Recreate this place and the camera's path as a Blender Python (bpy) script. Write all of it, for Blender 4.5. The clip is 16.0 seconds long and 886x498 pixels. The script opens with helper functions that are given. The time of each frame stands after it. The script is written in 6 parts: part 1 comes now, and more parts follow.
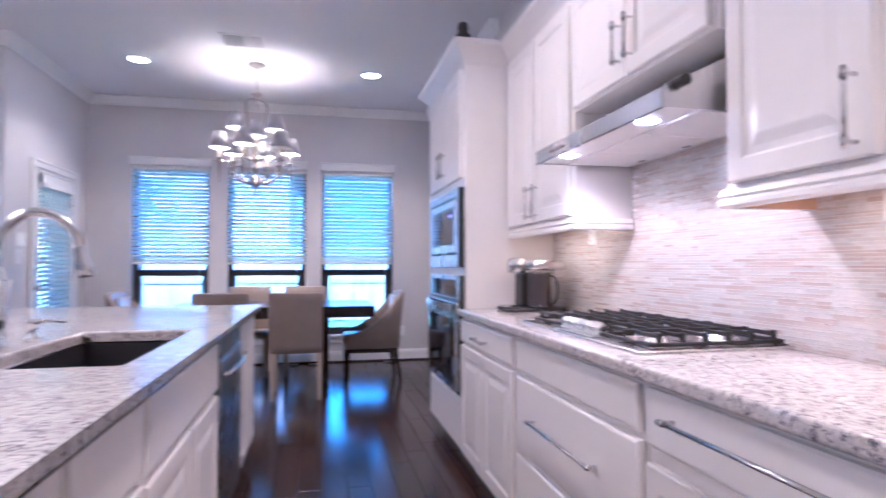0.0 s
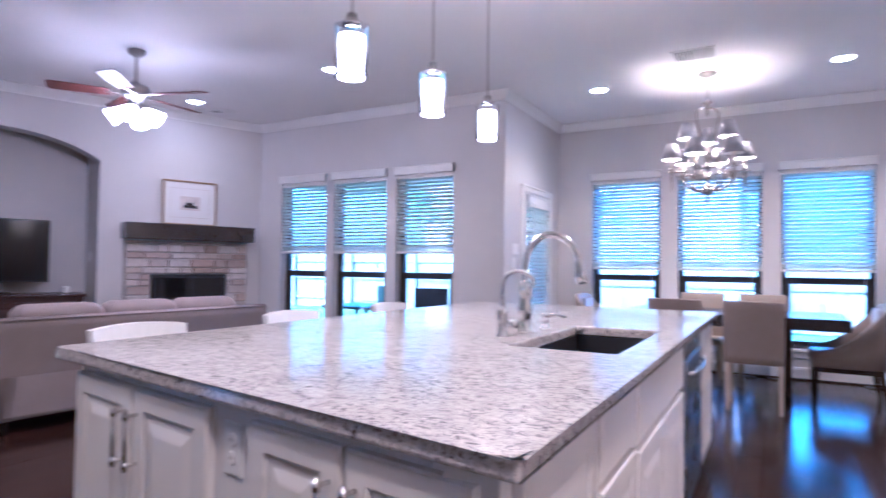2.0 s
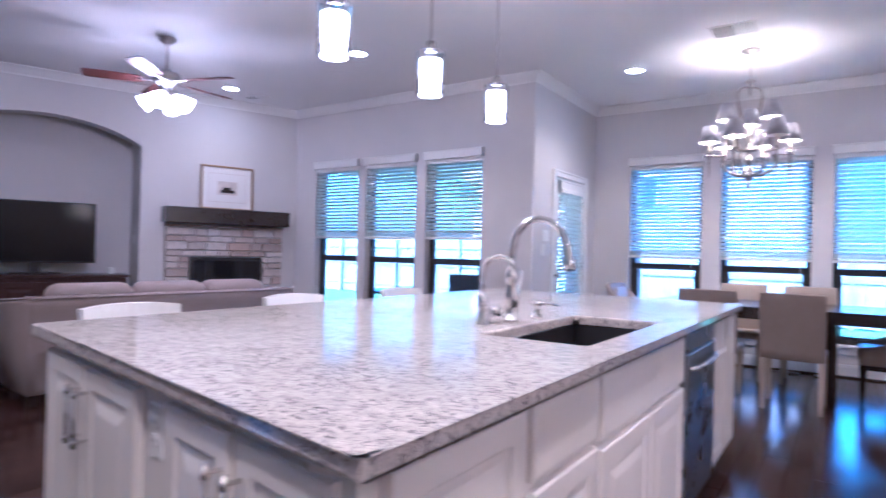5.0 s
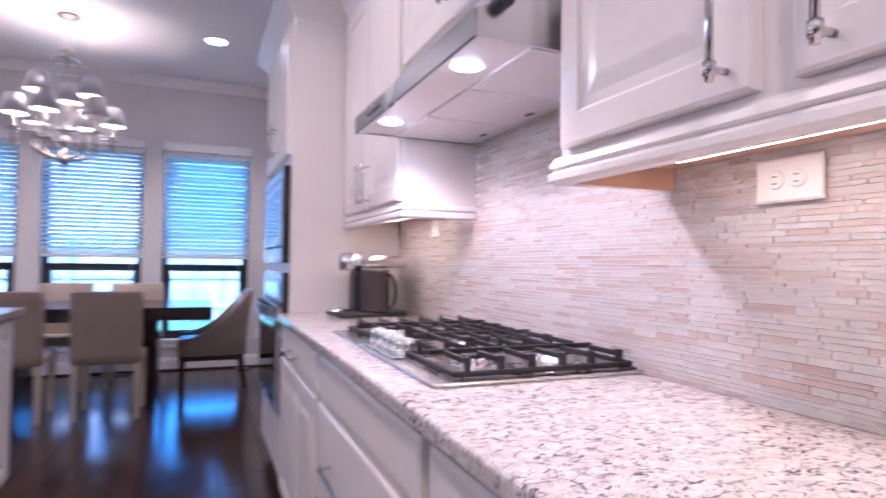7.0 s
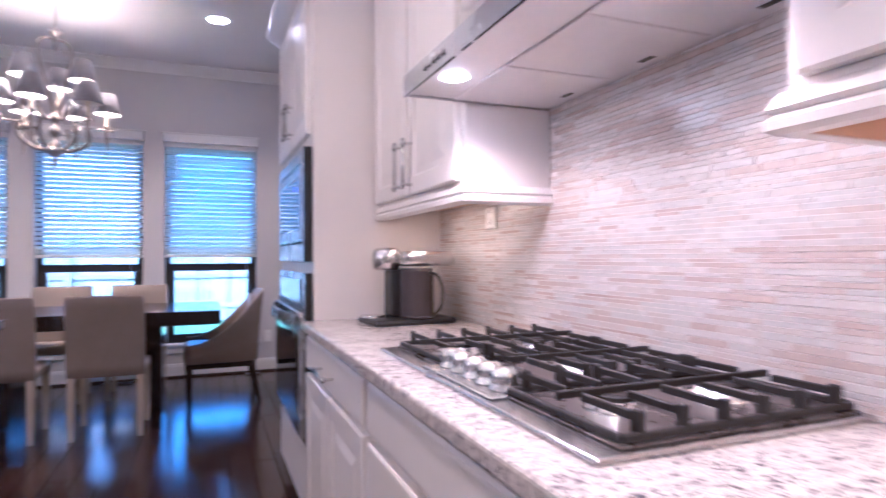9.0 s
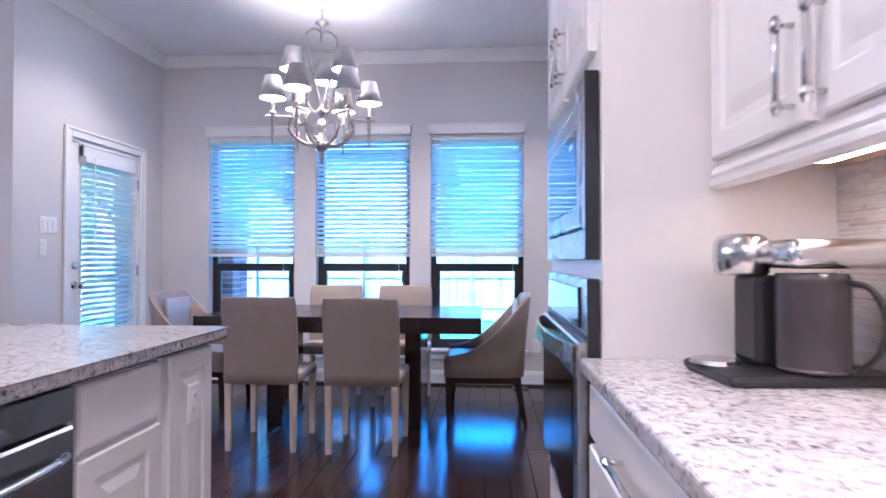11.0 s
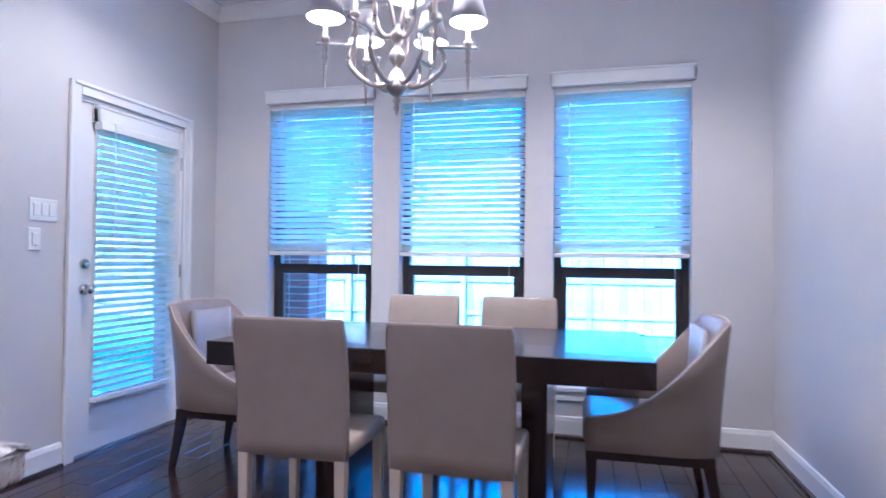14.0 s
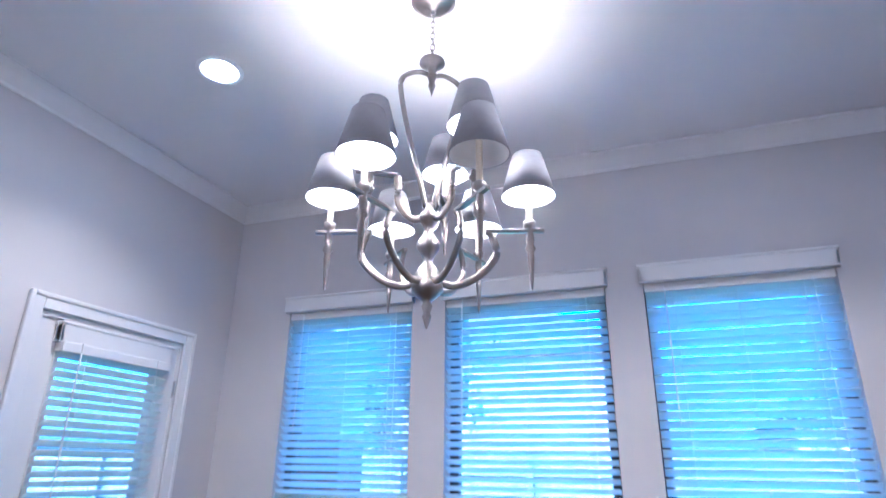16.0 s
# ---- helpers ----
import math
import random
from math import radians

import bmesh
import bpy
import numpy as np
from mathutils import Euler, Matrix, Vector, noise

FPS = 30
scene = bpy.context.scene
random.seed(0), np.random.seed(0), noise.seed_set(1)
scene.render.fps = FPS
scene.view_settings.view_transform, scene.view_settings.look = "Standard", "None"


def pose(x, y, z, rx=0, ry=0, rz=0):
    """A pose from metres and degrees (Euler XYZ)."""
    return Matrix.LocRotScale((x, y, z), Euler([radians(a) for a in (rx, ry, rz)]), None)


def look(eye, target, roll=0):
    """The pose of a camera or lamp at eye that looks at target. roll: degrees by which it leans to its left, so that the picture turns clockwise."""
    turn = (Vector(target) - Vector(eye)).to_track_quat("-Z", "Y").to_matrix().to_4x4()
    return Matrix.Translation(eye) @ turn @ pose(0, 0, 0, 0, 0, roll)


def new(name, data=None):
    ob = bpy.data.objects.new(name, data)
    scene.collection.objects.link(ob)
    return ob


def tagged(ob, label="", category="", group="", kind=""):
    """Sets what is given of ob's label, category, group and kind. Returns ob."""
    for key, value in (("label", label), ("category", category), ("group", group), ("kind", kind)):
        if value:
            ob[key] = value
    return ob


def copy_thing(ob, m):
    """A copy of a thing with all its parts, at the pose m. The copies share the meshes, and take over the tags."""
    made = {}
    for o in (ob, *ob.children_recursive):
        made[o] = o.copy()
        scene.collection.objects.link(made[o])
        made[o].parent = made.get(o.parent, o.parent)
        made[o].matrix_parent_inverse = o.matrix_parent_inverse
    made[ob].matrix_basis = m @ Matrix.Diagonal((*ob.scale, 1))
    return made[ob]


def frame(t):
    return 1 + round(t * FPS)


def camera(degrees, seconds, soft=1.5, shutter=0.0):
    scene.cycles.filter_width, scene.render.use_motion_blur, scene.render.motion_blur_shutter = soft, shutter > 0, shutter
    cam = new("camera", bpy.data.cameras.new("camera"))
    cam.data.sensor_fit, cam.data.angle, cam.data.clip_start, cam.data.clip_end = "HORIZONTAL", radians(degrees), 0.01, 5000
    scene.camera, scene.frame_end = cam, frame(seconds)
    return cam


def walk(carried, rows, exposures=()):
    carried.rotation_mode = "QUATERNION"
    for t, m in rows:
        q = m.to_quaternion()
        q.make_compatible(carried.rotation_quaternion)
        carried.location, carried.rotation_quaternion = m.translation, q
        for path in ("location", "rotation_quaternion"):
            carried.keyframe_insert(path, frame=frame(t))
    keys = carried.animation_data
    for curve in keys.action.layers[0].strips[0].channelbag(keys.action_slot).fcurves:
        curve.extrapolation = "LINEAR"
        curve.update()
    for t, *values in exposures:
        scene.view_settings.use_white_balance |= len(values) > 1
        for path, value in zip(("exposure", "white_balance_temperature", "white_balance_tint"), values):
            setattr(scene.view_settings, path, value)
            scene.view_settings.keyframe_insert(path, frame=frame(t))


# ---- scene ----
cam = camera(73.9, 16.0, 1.5, 0.5)
PATH = [
    (0, (0.592, 0.802, 1.157), (1.007, 2.758, 1.213), 0.0),
    (0.5, (0.559, 0.736, 1.165), (0.6, 2.735, 1.231), 0.8),
    (1, (0.537, 0.617, 1.173), (0.278, 2.599, 1.24), 0.7),
    (1.5, (0.545, 0.543, 1.183), (-0.065, 2.447, 1.244), 0.5),
    (2, (0.555, 0.486, 1.183), (-0.423, 2.23, 1.242), 0.7),
    (2.5, (0.548, 0.449, 1.183), (-0.691, 2.018, 1.243), 0.8),
    (3, (0.564, 0.423, 1.187), (-0.864, 1.822, 1.241), 0.9),
    (3.2, (0.577, 0.422, 1.191), (-0.901, 1.768, 1.239), 1.0),
    (5.3, (0.81, 0.783, 1.173), (-0.142, 2.542, 1.185), 1.1),
    (5.5, (0.851, 0.842, 1.168), (0.047, 2.673, 1.182), 0.8),
    (6, (0.919, 0.946, 1.168), (0.534, 2.909, 1.182), 0.4),
    (6.5, (1.038, 1.086, 1.181), (1.192, 3.08, 1.201), 0.1),
    (7, (1.03, 1.22, 1.153), (1.785, 3.072, 1.203), 0.8),
    (7.5, (0.965, 1.315, 1.157), (1.977, 3.04, 1.192), -0.1),
    (8, (0.967, 1.411, 1.155), (2.025, 3.108, 1.179), -0.5),
    (8.5, (0.997, 1.568, 1.163), (2.023, 3.285, 1.187), -0.5),
    (9, (1.014, 1.683, 1.164), (1.759, 3.539, 1.19), -0.3),
    (9.5, (1.071, 1.927, 1.162), (1.488, 3.883, 1.192), -0.3),
    (10, (1.118, 2.136, 1.159), (1.299, 4.128, 1.195), 0.1),
    (10.2, (1.129, 2.23, 1.154), (1.223, 4.228, 1.19), 0.1),
    (12.3, (1.112, 3.268, 1.14), (0.86, 5.252, 1.175), 0.3),
    (12.5, (1.098, 3.377, 1.135), (0.838, 5.36, 1.172), 0.4),
    (13, (1.041, 3.627, 1.124), (0.748, 5.605, 1.161), 0.4),
    (13.5, (0.954, 3.849, 1.115), (0.621, 5.821, 1.165), 0.5),
    (14, (0.878, 4.047, 1.138), (0.39, 5.987, 1.179), 0.6),
    (14.5, (0.853, 4.262, 1.216), (0.253, 6.167, 1.33), 0.6),
    (15, (0.817, 4.529, 1.291), (0.179, 6.392, 1.644), 0.7),
    (15.5, (0.77, 4.765, 1.33), (0.108, 6.569, 1.887), 0.8),
    (16, (0.667, 4.941, 1.401), (0.021, 6.701, 2.098), 0.7),
]
walk(cam, [(t, look(eye, target, roll)) for t, eye, target, roll in PATH], [(0.0, 3.58, 3160, 4), (1.5, 3.68, 3140, 4), (2.5, 3.8, 3180, 6), (3.2, 3.82, 3200, 7), (5.5, 3.7, 3110, 4), (6.5, 3.6, 3170, 5), (7.0, 3.35, 3260, 6), (8.0, 3.3, 3300, 7), (8.5, 3.28, 3310, 7), (10.0, 3.6, 3200, 3), (12.5, 3.9, 3050, -1), (13.0, 3.95, 3050, 1), (14.0, 3.8, 3000, -1), (15.0, 3.58, 2970, -2), (16.0, 3.55, 2960, -2)])

# ---- world and daylight ----
CEIL = 3.06
world = bpy.data.worlds.new("sky")
scene.world = world
world.use_nodes = True
wn = world.node_tree.nodes
sky = wn.new("ShaderNodeTexSky")
sky.sky_type, sky.sun_disc = "NISHITA", False
sky.sun_elevation, sky.sun_rotation, sky.dust_density = radians(42), radians(190), 6.0
wn["Background"].inputs["Strength"].default_value = 0.15
world.node_tree.links.new(sky.outputs["Color"], wn["Background"].inputs["Color"])
sun = new("sun", bpy.data.lights.new("sun", "SUN"))
sun.data.energy, sun.data.angle, sun.data.color = 1.0, radians(14), (1.0, 0.96, 0.90)
sun.matrix_world = look((0, 0, 20), (3, 15, 6.2))

WARM = (1.0, 0.46, 0.17)


def lamp(kind, x, y, z, watts, size=0.05, colour=WARM, cone=None, aim=(0, 0, -1)):
    """A lamp at a fitting of the place; the hallway one is added without any."""
    data = bpy.data.lights.new("lamp", kind)
    data.energy, data.color = 0.43 * watts, colour
    if kind == "AREA":
        data.shape, data.size = "DISK", size
    else:
        data.shadow_soft_size = size
    if cone:
        data.spot_size, data.spot_blend = radians(cone), 0.6
    ob = new("lamp", data)
    ob.matrix_world = look((x, y, z), (x + aim[0], y + aim[1], z + aim[2]))
    return ob


# ---- materials ----
def material(name):
    m = bpy.data.materials.new(name)
    m.use_nodes = True
    return m, m.node_tree.nodes, m.node_tree.links, m.node_tree.nodes["Principled BSDF"]


def noise_tex(n, l, scale, detail=4, rough=0.6, stretch=None, distort=0.0):
    co = n.new("ShaderNodeTexCoord")
    mp = n.new("ShaderNodeMapping")
    tx = n.new("ShaderNodeTexNoise")
    if stretch:
        mp.inputs["Scale"].default_value = stretch
    tx.inputs["Scale"].default_value, tx.inputs["Detail"].default_value = scale, detail
    tx.inputs["Roughness"].default_value, tx.inputs["Distortion"].default_value = rough, distort
    l.new(co.outputs["Object"], mp.inputs["Vector"])
    l.new(mp.outputs["Vector"], tx.inputs["Vector"])
    return tx


def ramp(n, l, source, stops):
    r = n.new("ShaderNodeValToRGB")
    while len(r.color_ramp.elements) < len(stops):
        r.color_ramp.elements.new(0.5)
    for e, (p, c) in zip(r.color_ramp.elements, stops):
        e.position, e.color = p, (*c, 1) if len(c) == 3 else c
    l.new(source, r.inputs["Fac"])
    return r


def bump(n, l, source, bsdf, strength, dist=0.002):
    b = n.new("ShaderNodeBump")
    b.inputs["Strength"].default_value, b.inputs["Distance"].default_value = strength, dist
    l.new(source, b.inputs["Height"])
    l.new(b.outputs["Normal"], bsdf.inputs["Normal"])


def paint(name, colour, rough=0.5, vary=0.06, scale=3.0, grain=220.0, strength=0.08, metal=0.0, stretch=None, coat=0.0):
    """Painted, plain or metal surface, with a slow stain and a fine grain."""
    m, n, l, b = material(name)
    t = noise_tex(n, l, scale, 5, 0.65)
    lo = tuple(max(0, c * (1 - vary)) for c in colour)
    hi = tuple(min(1, c * (1 + vary)) for c in colour)
    r = ramp(n, l, t.outputs["Fac"], [(0.3, lo), (0.7, hi)])
    l.new(r.outputs["Color"], b.inputs["Base Color"])
    g = noise_tex(n, l, grain, 3, 0.6, stretch)
    bump(n, l, g.outputs["Fac"], b, strength)
    rr = ramp(n, l, t.outputs["Fac"], [(0.3, (rough * 0.88,) * 3), (0.7, (min(1, rough * 1.12),) * 3)])
    l.new(rr.outputs["Color"], b.inputs["Roughness"])
    b.inputs["Metallic"].default_value = metal
    b.inputs["Coat Weight"].default_value = coat
    return m


def glow(name, colour, strength):
    m, n, l, b = material(name)
    b.inputs["Base Color"].default_value = (0.9, 0.9, 0.88, 1)
    b.inputs["Emission Color"].default_value = (*colour, 1)
    b.inputs["Emission Strength"].default_value = strength
    return m


def glass_mat(name, colour=(1, 1, 1), rough=0.0, ior=1.45):
    m, n, l, b = material(name)
    b.inputs["Base Color"].default_value = (*colour, 1)
    b.inputs["Roughness"].default_value = rough
    b.inputs["Transmission Weight"].default_value = 1.0
    b.inputs["IOR"].default_value = ior
    return m


def granite():
    """Polished granite: cream ground, grey drifts, fine grains, clustered charcoal flecks and a few brown ones."""
    m, n, l, b = material("granite")

    def over(mask, under, colour):
        mix = n.new("ShaderNodeMix")
        mix.data_type = "RGBA"
        l.new(mask, mix.inputs[0])
        l.new(under, mix.inputs[6])
        mix.inputs[7].default_value = (*colour, 1)
        return mix.outputs[2]

    def times(a, c):
        q = n.new("ShaderNodeMath")
        q.operation = "MULTIPLY"
        l.new(a, q.inputs[0])
        l.new(c, q.inputs[1])
        return q.outputs[0]

    big = noise_tex(n, l, 3.2, 5, 0.65, (1, 1.3, 1), 0.9)
    mid = noise_tex(n, l, 30, 5, 0.7, (1.0, 1.3, 1), 0.5)
    small = noise_tex(n, l, 62, 5, 0.72, (1.0, 1.25, 1), 0.9)
    fine = noise_tex(n, l, 210, 3, 0.7)
    rust = noise_tex(n, l, 17, 4, 0.6, (1.4, 1, 1), 0.3)
    tone = ramp(n, l, mid.outputs["Fac"], [(0.34, (0.50, 0.465, 0.455)), (0.47, (0.64, 0.60, 0.57)), (0.62, (0.75, 0.71, 0.67))]).outputs["Color"]
    grain = ramp(n, l, fine.outputs["Fac"], [(0.38, (0.62, 0.62, 0.62)), (0.50, (0.0, 0.0, 0.0))]).outputs["Color"]
    tone = over(grain, tone, (0.45, 0.42, 0.43))
    drift = ramp(n, l, big.outputs["Fac"], [(0.42, (1, 1, 1)), (0.62, (0.4, 0.4, 0.4))]).outputs["Color"]
    grey = ramp(n, l, small.outputs["Fac"], [(0.435, (0.9, 0.9, 0.9)), (0.495, (0, 0, 0))]).outputs["Color"]
    tone = over(times(grey, drift), tone, (0.27, 0.25, 0.28))
    fleck = ramp(n, l, small.outputs["Fac"], [(0.385, (1, 1, 1)), (0.425, (0, 0, 0))]).outputs["Color"]
    tone = over(times(fleck, drift), tone, (0.05, 0.05, 0.07))
    brown = ramp(n, l, rust.outputs["Fac"], [(0.27, (0.8, 0.8, 0.8)), (0.30, (0, 0, 0))]).outputs["Color"]
    tone = over(brown, tone, (0.16, 0.10, 0.075))
    l.new(tone, b.inputs["Base Color"])
    rr = ramp(n, l, mid.outputs["Fac"], [(0.3, (0.11, 0.11, 0.11)), (0.7, (0.07, 0.07, 0.07))])
    l.new(rr.outputs["Color"], b.inputs["Roughness"])
    return m


def pieces(name, stops, rough, by_object=True, grain=60, stretch=(1, 8, 8), strength=0.15, dark=0.75, bright=1.15):
    """Stone, wood or glass pieces, each with a tone of its own."""
    m, n, l, b = material(name)
    if by_object:
        seed = n.new("ShaderNodeObjectInfo").outputs["Random"]
    else:
        seed = n.new("ShaderNodeNewGeometry").outputs["Random Per Island"]
    tone = ramp(n, l, seed, stops)
    t = noise_tex(n, l, grain, 5, 0.65, stretch)
    sh = ramp(n, l, t.outputs["Fac"], [(0.3, (dark,) * 3), (0.7, (bright,) * 3)])
    mul = n.new("ShaderNodeMix")
    mul.data_type, mul.blend_type = "RGBA", "MULTIPLY"
    mul.inputs[0].default_value = 1.0
    l.new(tone.outputs["Color"], mul.inputs[6])
    l.new(sh.outputs["Color"], mul.inputs[7])
    l.new(mul.outputs[2], b.inputs["Base Color"])
    rr = ramp(n, l, t.outputs["Fac"], [(0.3, (rough * 0.75,) * 3), (0.7, (min(1, rough * 1.3),) * 3)])
    l.new(rr.outputs["Color"], b.inputs["Roughness"])
    bump(n, l, t.outputs["Fac"], b, strength)
    return m


def slat_mat():
    m, n, l, b = material("blind_slat")
    b.inputs["Base Color"].default_value = (0.86, 0.86, 0.85, 1)
    b.inputs["Roughness"].default_value = 0.4
    tr = n.new("ShaderNodeBsdfTranslucent")
    tr.inputs["Color"].default_value = (0.92, 0.96, 0.94, 1)
    mx = n.new("ShaderNodeMixShader")
    mx.inputs[0].default_value = 0.70
    l.new(b.outputs[0], mx.inputs[1])
    l.new(tr.outputs[0], mx.inputs[2])
    l.new(mx.outputs[0], n["Material Output"].inputs["Surface"])
    return m


M_WALL = paint("wall_paint", (0.62, 0.60, 0.595), 0.7, 0.03, 1.2, 160, 0.12)
M_CEIL = paint("ceiling_paint", (0.80, 0.79, 0.78), 0.85, 0.02, 1.0, 120, 0.2)
M_HALL = paint("hall_paint", (0.60, 0.575, 0.46), 0.7, 0.03, 1.2, 160, 0.12)
M_TRIM = paint("trim_paint", (0.80, 0.79, 0.77), 0.35, 0.02, 2, 200, 0.03)
M_CAB = paint("cabinet_paint", (0.80, 0.765, 0.735), 0.33, 0.025, 2.5, 90, 0.05)
M_CABIN = paint("cabinet_underside_wood", (0.62, 0.42, 0.27), 0.5, 0.1, 6, 60, 0.1)
M_GRANITE = granite()
M_STEEL = paint("stainless_steel", (0.62, 0.62, 0.63), 0.26, 0.05, 4, 60, 0.06, 1.0, (1, 1, 40))
M_BRUSHED = paint("brushed_filter_steel", (0.74, 0.72, 0.71), 0.5, 0.05, 6, 80, 0.08, 0.7, (1, 30, 1))
M_DARKSTEEL = paint("dark_stainless_steel", (0.27, 0.27, 0.29), 0.28, 0.06, 4, 60, 0.06, 1.0, (1, 1, 40))
M_CHROME = paint("brushed_nickel", (0.66, 0.65, 0.64), 0.2, 0.04, 20, 300, 0.02, 1.0)
M_PEWTER = paint("pewter_metal", (0.36, 0.33, 0.30), 0.32, 0.12, 14, 120, 0.05, 1.0)
M_BLACKGLASS = paint("black_oven_glass", (0.012, 0.012, 0.014), 0.05, 0.1, 3, 50, 0.0)
M_BLACK = paint("black_plastic", (0.02, 0.02, 0.022), 0.35, 0.1, 8, 200, 0.05)
M_IRON = paint("cast_iron", (0.018, 0.017, 0.018), 0.5, 0.2, 30, 300, 0.3)
M_PAN = paint("dark_enamel", (0.09, 0.08, 0.08), 0.28, 0.2, 12, 200, 0.05)
M_FARLEATHER = paint("beige_leather", (0.31, 0.26, 0.21), 0.45, 0.06, 7, 260, 0.15)
M_SINK = paint("black_composite", (0.015, 0.015, 0.018), 0.45, 0.15, 40, 400, 0.1)
M_WFRAME = paint("bronze_window_frame", (0.025, 0.022, 0.022), 0.4, 0.1, 6, 150, 0.03)
M_GLASS = glass_mat("window_glass")
M_CLEAR = glass_mat("clear_glass", ior=1.08)
M_SLAT = slat_mat()
M_PLATE = paint("white_plastic", (0.82, 0.81, 0.79), 0.35, 0.02, 5, 100, 0.01)
M_LEATHER = paint("taupe_leather", (0.255, 0.205, 0.172), 0.42, 0.07, 7, 260, 0.15)
M_CREAM = paint("cream_leather", (0.50, 0.425, 0.33), 0.45, 0.06, 7, 260, 0.15)
M_GREYLEATHER = paint("grey_leather", (0.30, 0.27, 0.27), 0.4, 0.08, 7, 260, 0.15)
M_ESPRESSO = paint("espresso_wood", (0.022, 0.014, 0.012), 0.24, 0.3, 5, 30, 0.05, 0.0, (1, 12, 12), 0.3)
M_CHERRY = paint("cherry_wood", (0.032, 0.012, 0.010), 0.32, 0.3, 5, 30, 0.06, 0.0, (1, 12, 12))
M_SOFA = paint("mauve_grey_upholstery", (0.30, 0.253, 0.25), 0.9, 0.07, 6, 500, 0.4)
M_SHADE = paint("grey_fabric_shade", (0.36, 0.355, 0.38), 0.8, 0.08, 20, 400, 0.25)
M_SHADEIN = paint("white_shade_lining", (0.85, 0.83, 0.8), 0.8, 0.02, 10, 300, 0.05)
M_BULB = glow("lit_bulb", (1.0, 0.52, 0.26), 7)
M_CANDLE = paint("ivory_candle_sleeve", (0.75, 0.68, 0.52), 0.5, 0.03, 10, 200, 0.02)
M_PENDANT = glow("frosted_lit_glass", (1.0, 0.54, 0.31), 2.3)
M_CANLIGHT = glow("recessed_lamp", (1.0, 0.54, 0.30), 10)
M_STRIP = glow("under_cabinet_lamp", (1.0, 0.44, 0.15), 2.0)
M_FANGLASS = glow("lit_fan_glass", (1.0, 0.54, 0.33), 2.8)
M_FANBLADE = paint("cherry_fan_blade", (0.09, 0.030, 0.024), 0.4, 0.2, 8, 60, 0.05)
M_GROUT = paint("grout", (0.74, 0.70, 0.67), 0.85, 0.05, 10, 300, 0.2)
TILES = [(0.0, (0.57, 0.52, 0.47)), (0.07, (0.53, 0.45, 0.40)), (0.25, (0.62, 0.58, 0.54)), (0.55, (0.59, 0.585, 0.565)), (0.85, (0.68, 0.655, 0.63)), (0.95, (0.57, 0.50, 0.45)), (1.0, (0.48, 0.40, 0.35))]
M_TILE = pieces("mosaic_strip", TILES, 0.22, True, 30, (1, 1, 3), 0.08, 0.88, 1.08)
M_TILES = pieces("mosaic_strips_far", TILES, 0.22, False, 30, (1, 1, 3), 0.08, 0.88, 1.08)
PLANKS = [(0.0, (0.020, 0.010, 0.009)), (0.5, (0.032, 0.016, 0.013)), (1.0, (0.046, 0.023, 0.018))]
M_PLANK = pieces("dark_plank", PLANKS, 0.17, True, 7, (14, 1.2, 1), 0.12, 0.6, 1.35)
M_PLANKS = pieces("dark_planks_far", PLANKS, 0.17, False, 7, (14, 1.2, 1), 0.12, 0.6, 1.35)
STONES = [(0.0, (0.38, 0.30, 0.25)), (0.4, (0.52, 0.46, 0.42)), (0.7, (0.62, 0.57, 0.53)), (1.0, (0.45, 0.33, 0.26))]
M_STONE = pieces("fireplace_stone", STONES, 0.85, True, 14, (1, 1, 1), 0.6, 0.75, 1.15)
BRICKS = [(0.0, (0.16, 0.075, 0.055)), (0.5, (0.24, 0.13, 0.10)), (1.0, (0.11, 0.06, 0.055))]
M_BRICK = pieces("red_brick", BRICKS, 0.9, True, 20, (1, 1, 1), 0.6, 0.75, 1.2)
M_MORTAR = paint("mortar", (0.50, 0.47, 0.43), 0.95, 0.08, 10, 200, 0.4)
M_FENCE = pieces("weathered_cedar", [(0.0, (0.17, 0.15, 0.13)), (0.5, (0.22, 0.20, 0.17)), (1.0, (0.14, 0.12, 0.11))], 0.9, True, 4, (6, 6, 0.6), 0.4, 0.75, 1.15)
M_GRASS = paint("lawn", (0.10, 0.15, 0.05), 0.95, 0.3, 0.8, 40, 0.8)
M_CONCRETE = paint("patio_concrete", (0.42, 0.40, 0.38), 0.9, 0.1, 2, 60, 0.3)
M_SIDING = paint("neighbour_brick", (0.30, 0.22, 0.19), 0.9, 0.15, 6, 40, 0.4)
M_ROOF = paint("roof_shingle", (0.12, 0.11, 0.11), 0.95, 0.2, 8, 30, 0.6)
M_BARK = paint("bark", (0.12, 0.09, 0.07), 0.95, 0.3, 6, 25, 0.8)
M_LEAF = paint("foliage", (0.06, 0.10, 0.04), 0.7, 0.35, 2, 60, 0.2)
M_PRINT = paint("picture_print", (0.62, 0.56, 0.52), 0.8, 0.2, 14, 100, 0.0)
M_MAT = paint("picture_mat", (0.80, 0.78, 0.76), 0.8, 0.02, 6, 200, 0.02)
M_GOLD = paint("antique_gold_frame", (0.34, 0.24, 0.12), 0.4, 0.15, 20, 100, 0.1, 0.7)
M_SCREEN = paint("television_screen", (0.008, 0.008, 0.009), 0.12, 0.1, 3, 50, 0.0)
M_SCREEN.node_tree.nodes["Principled BSDF"].inputs["Specular IOR Level"].default_value = 0.18
M_STOOL = paint("white_stool_vinyl", (0.80, 0.79, 0.79), 0.4, 0.03, 6, 200, 0.04)
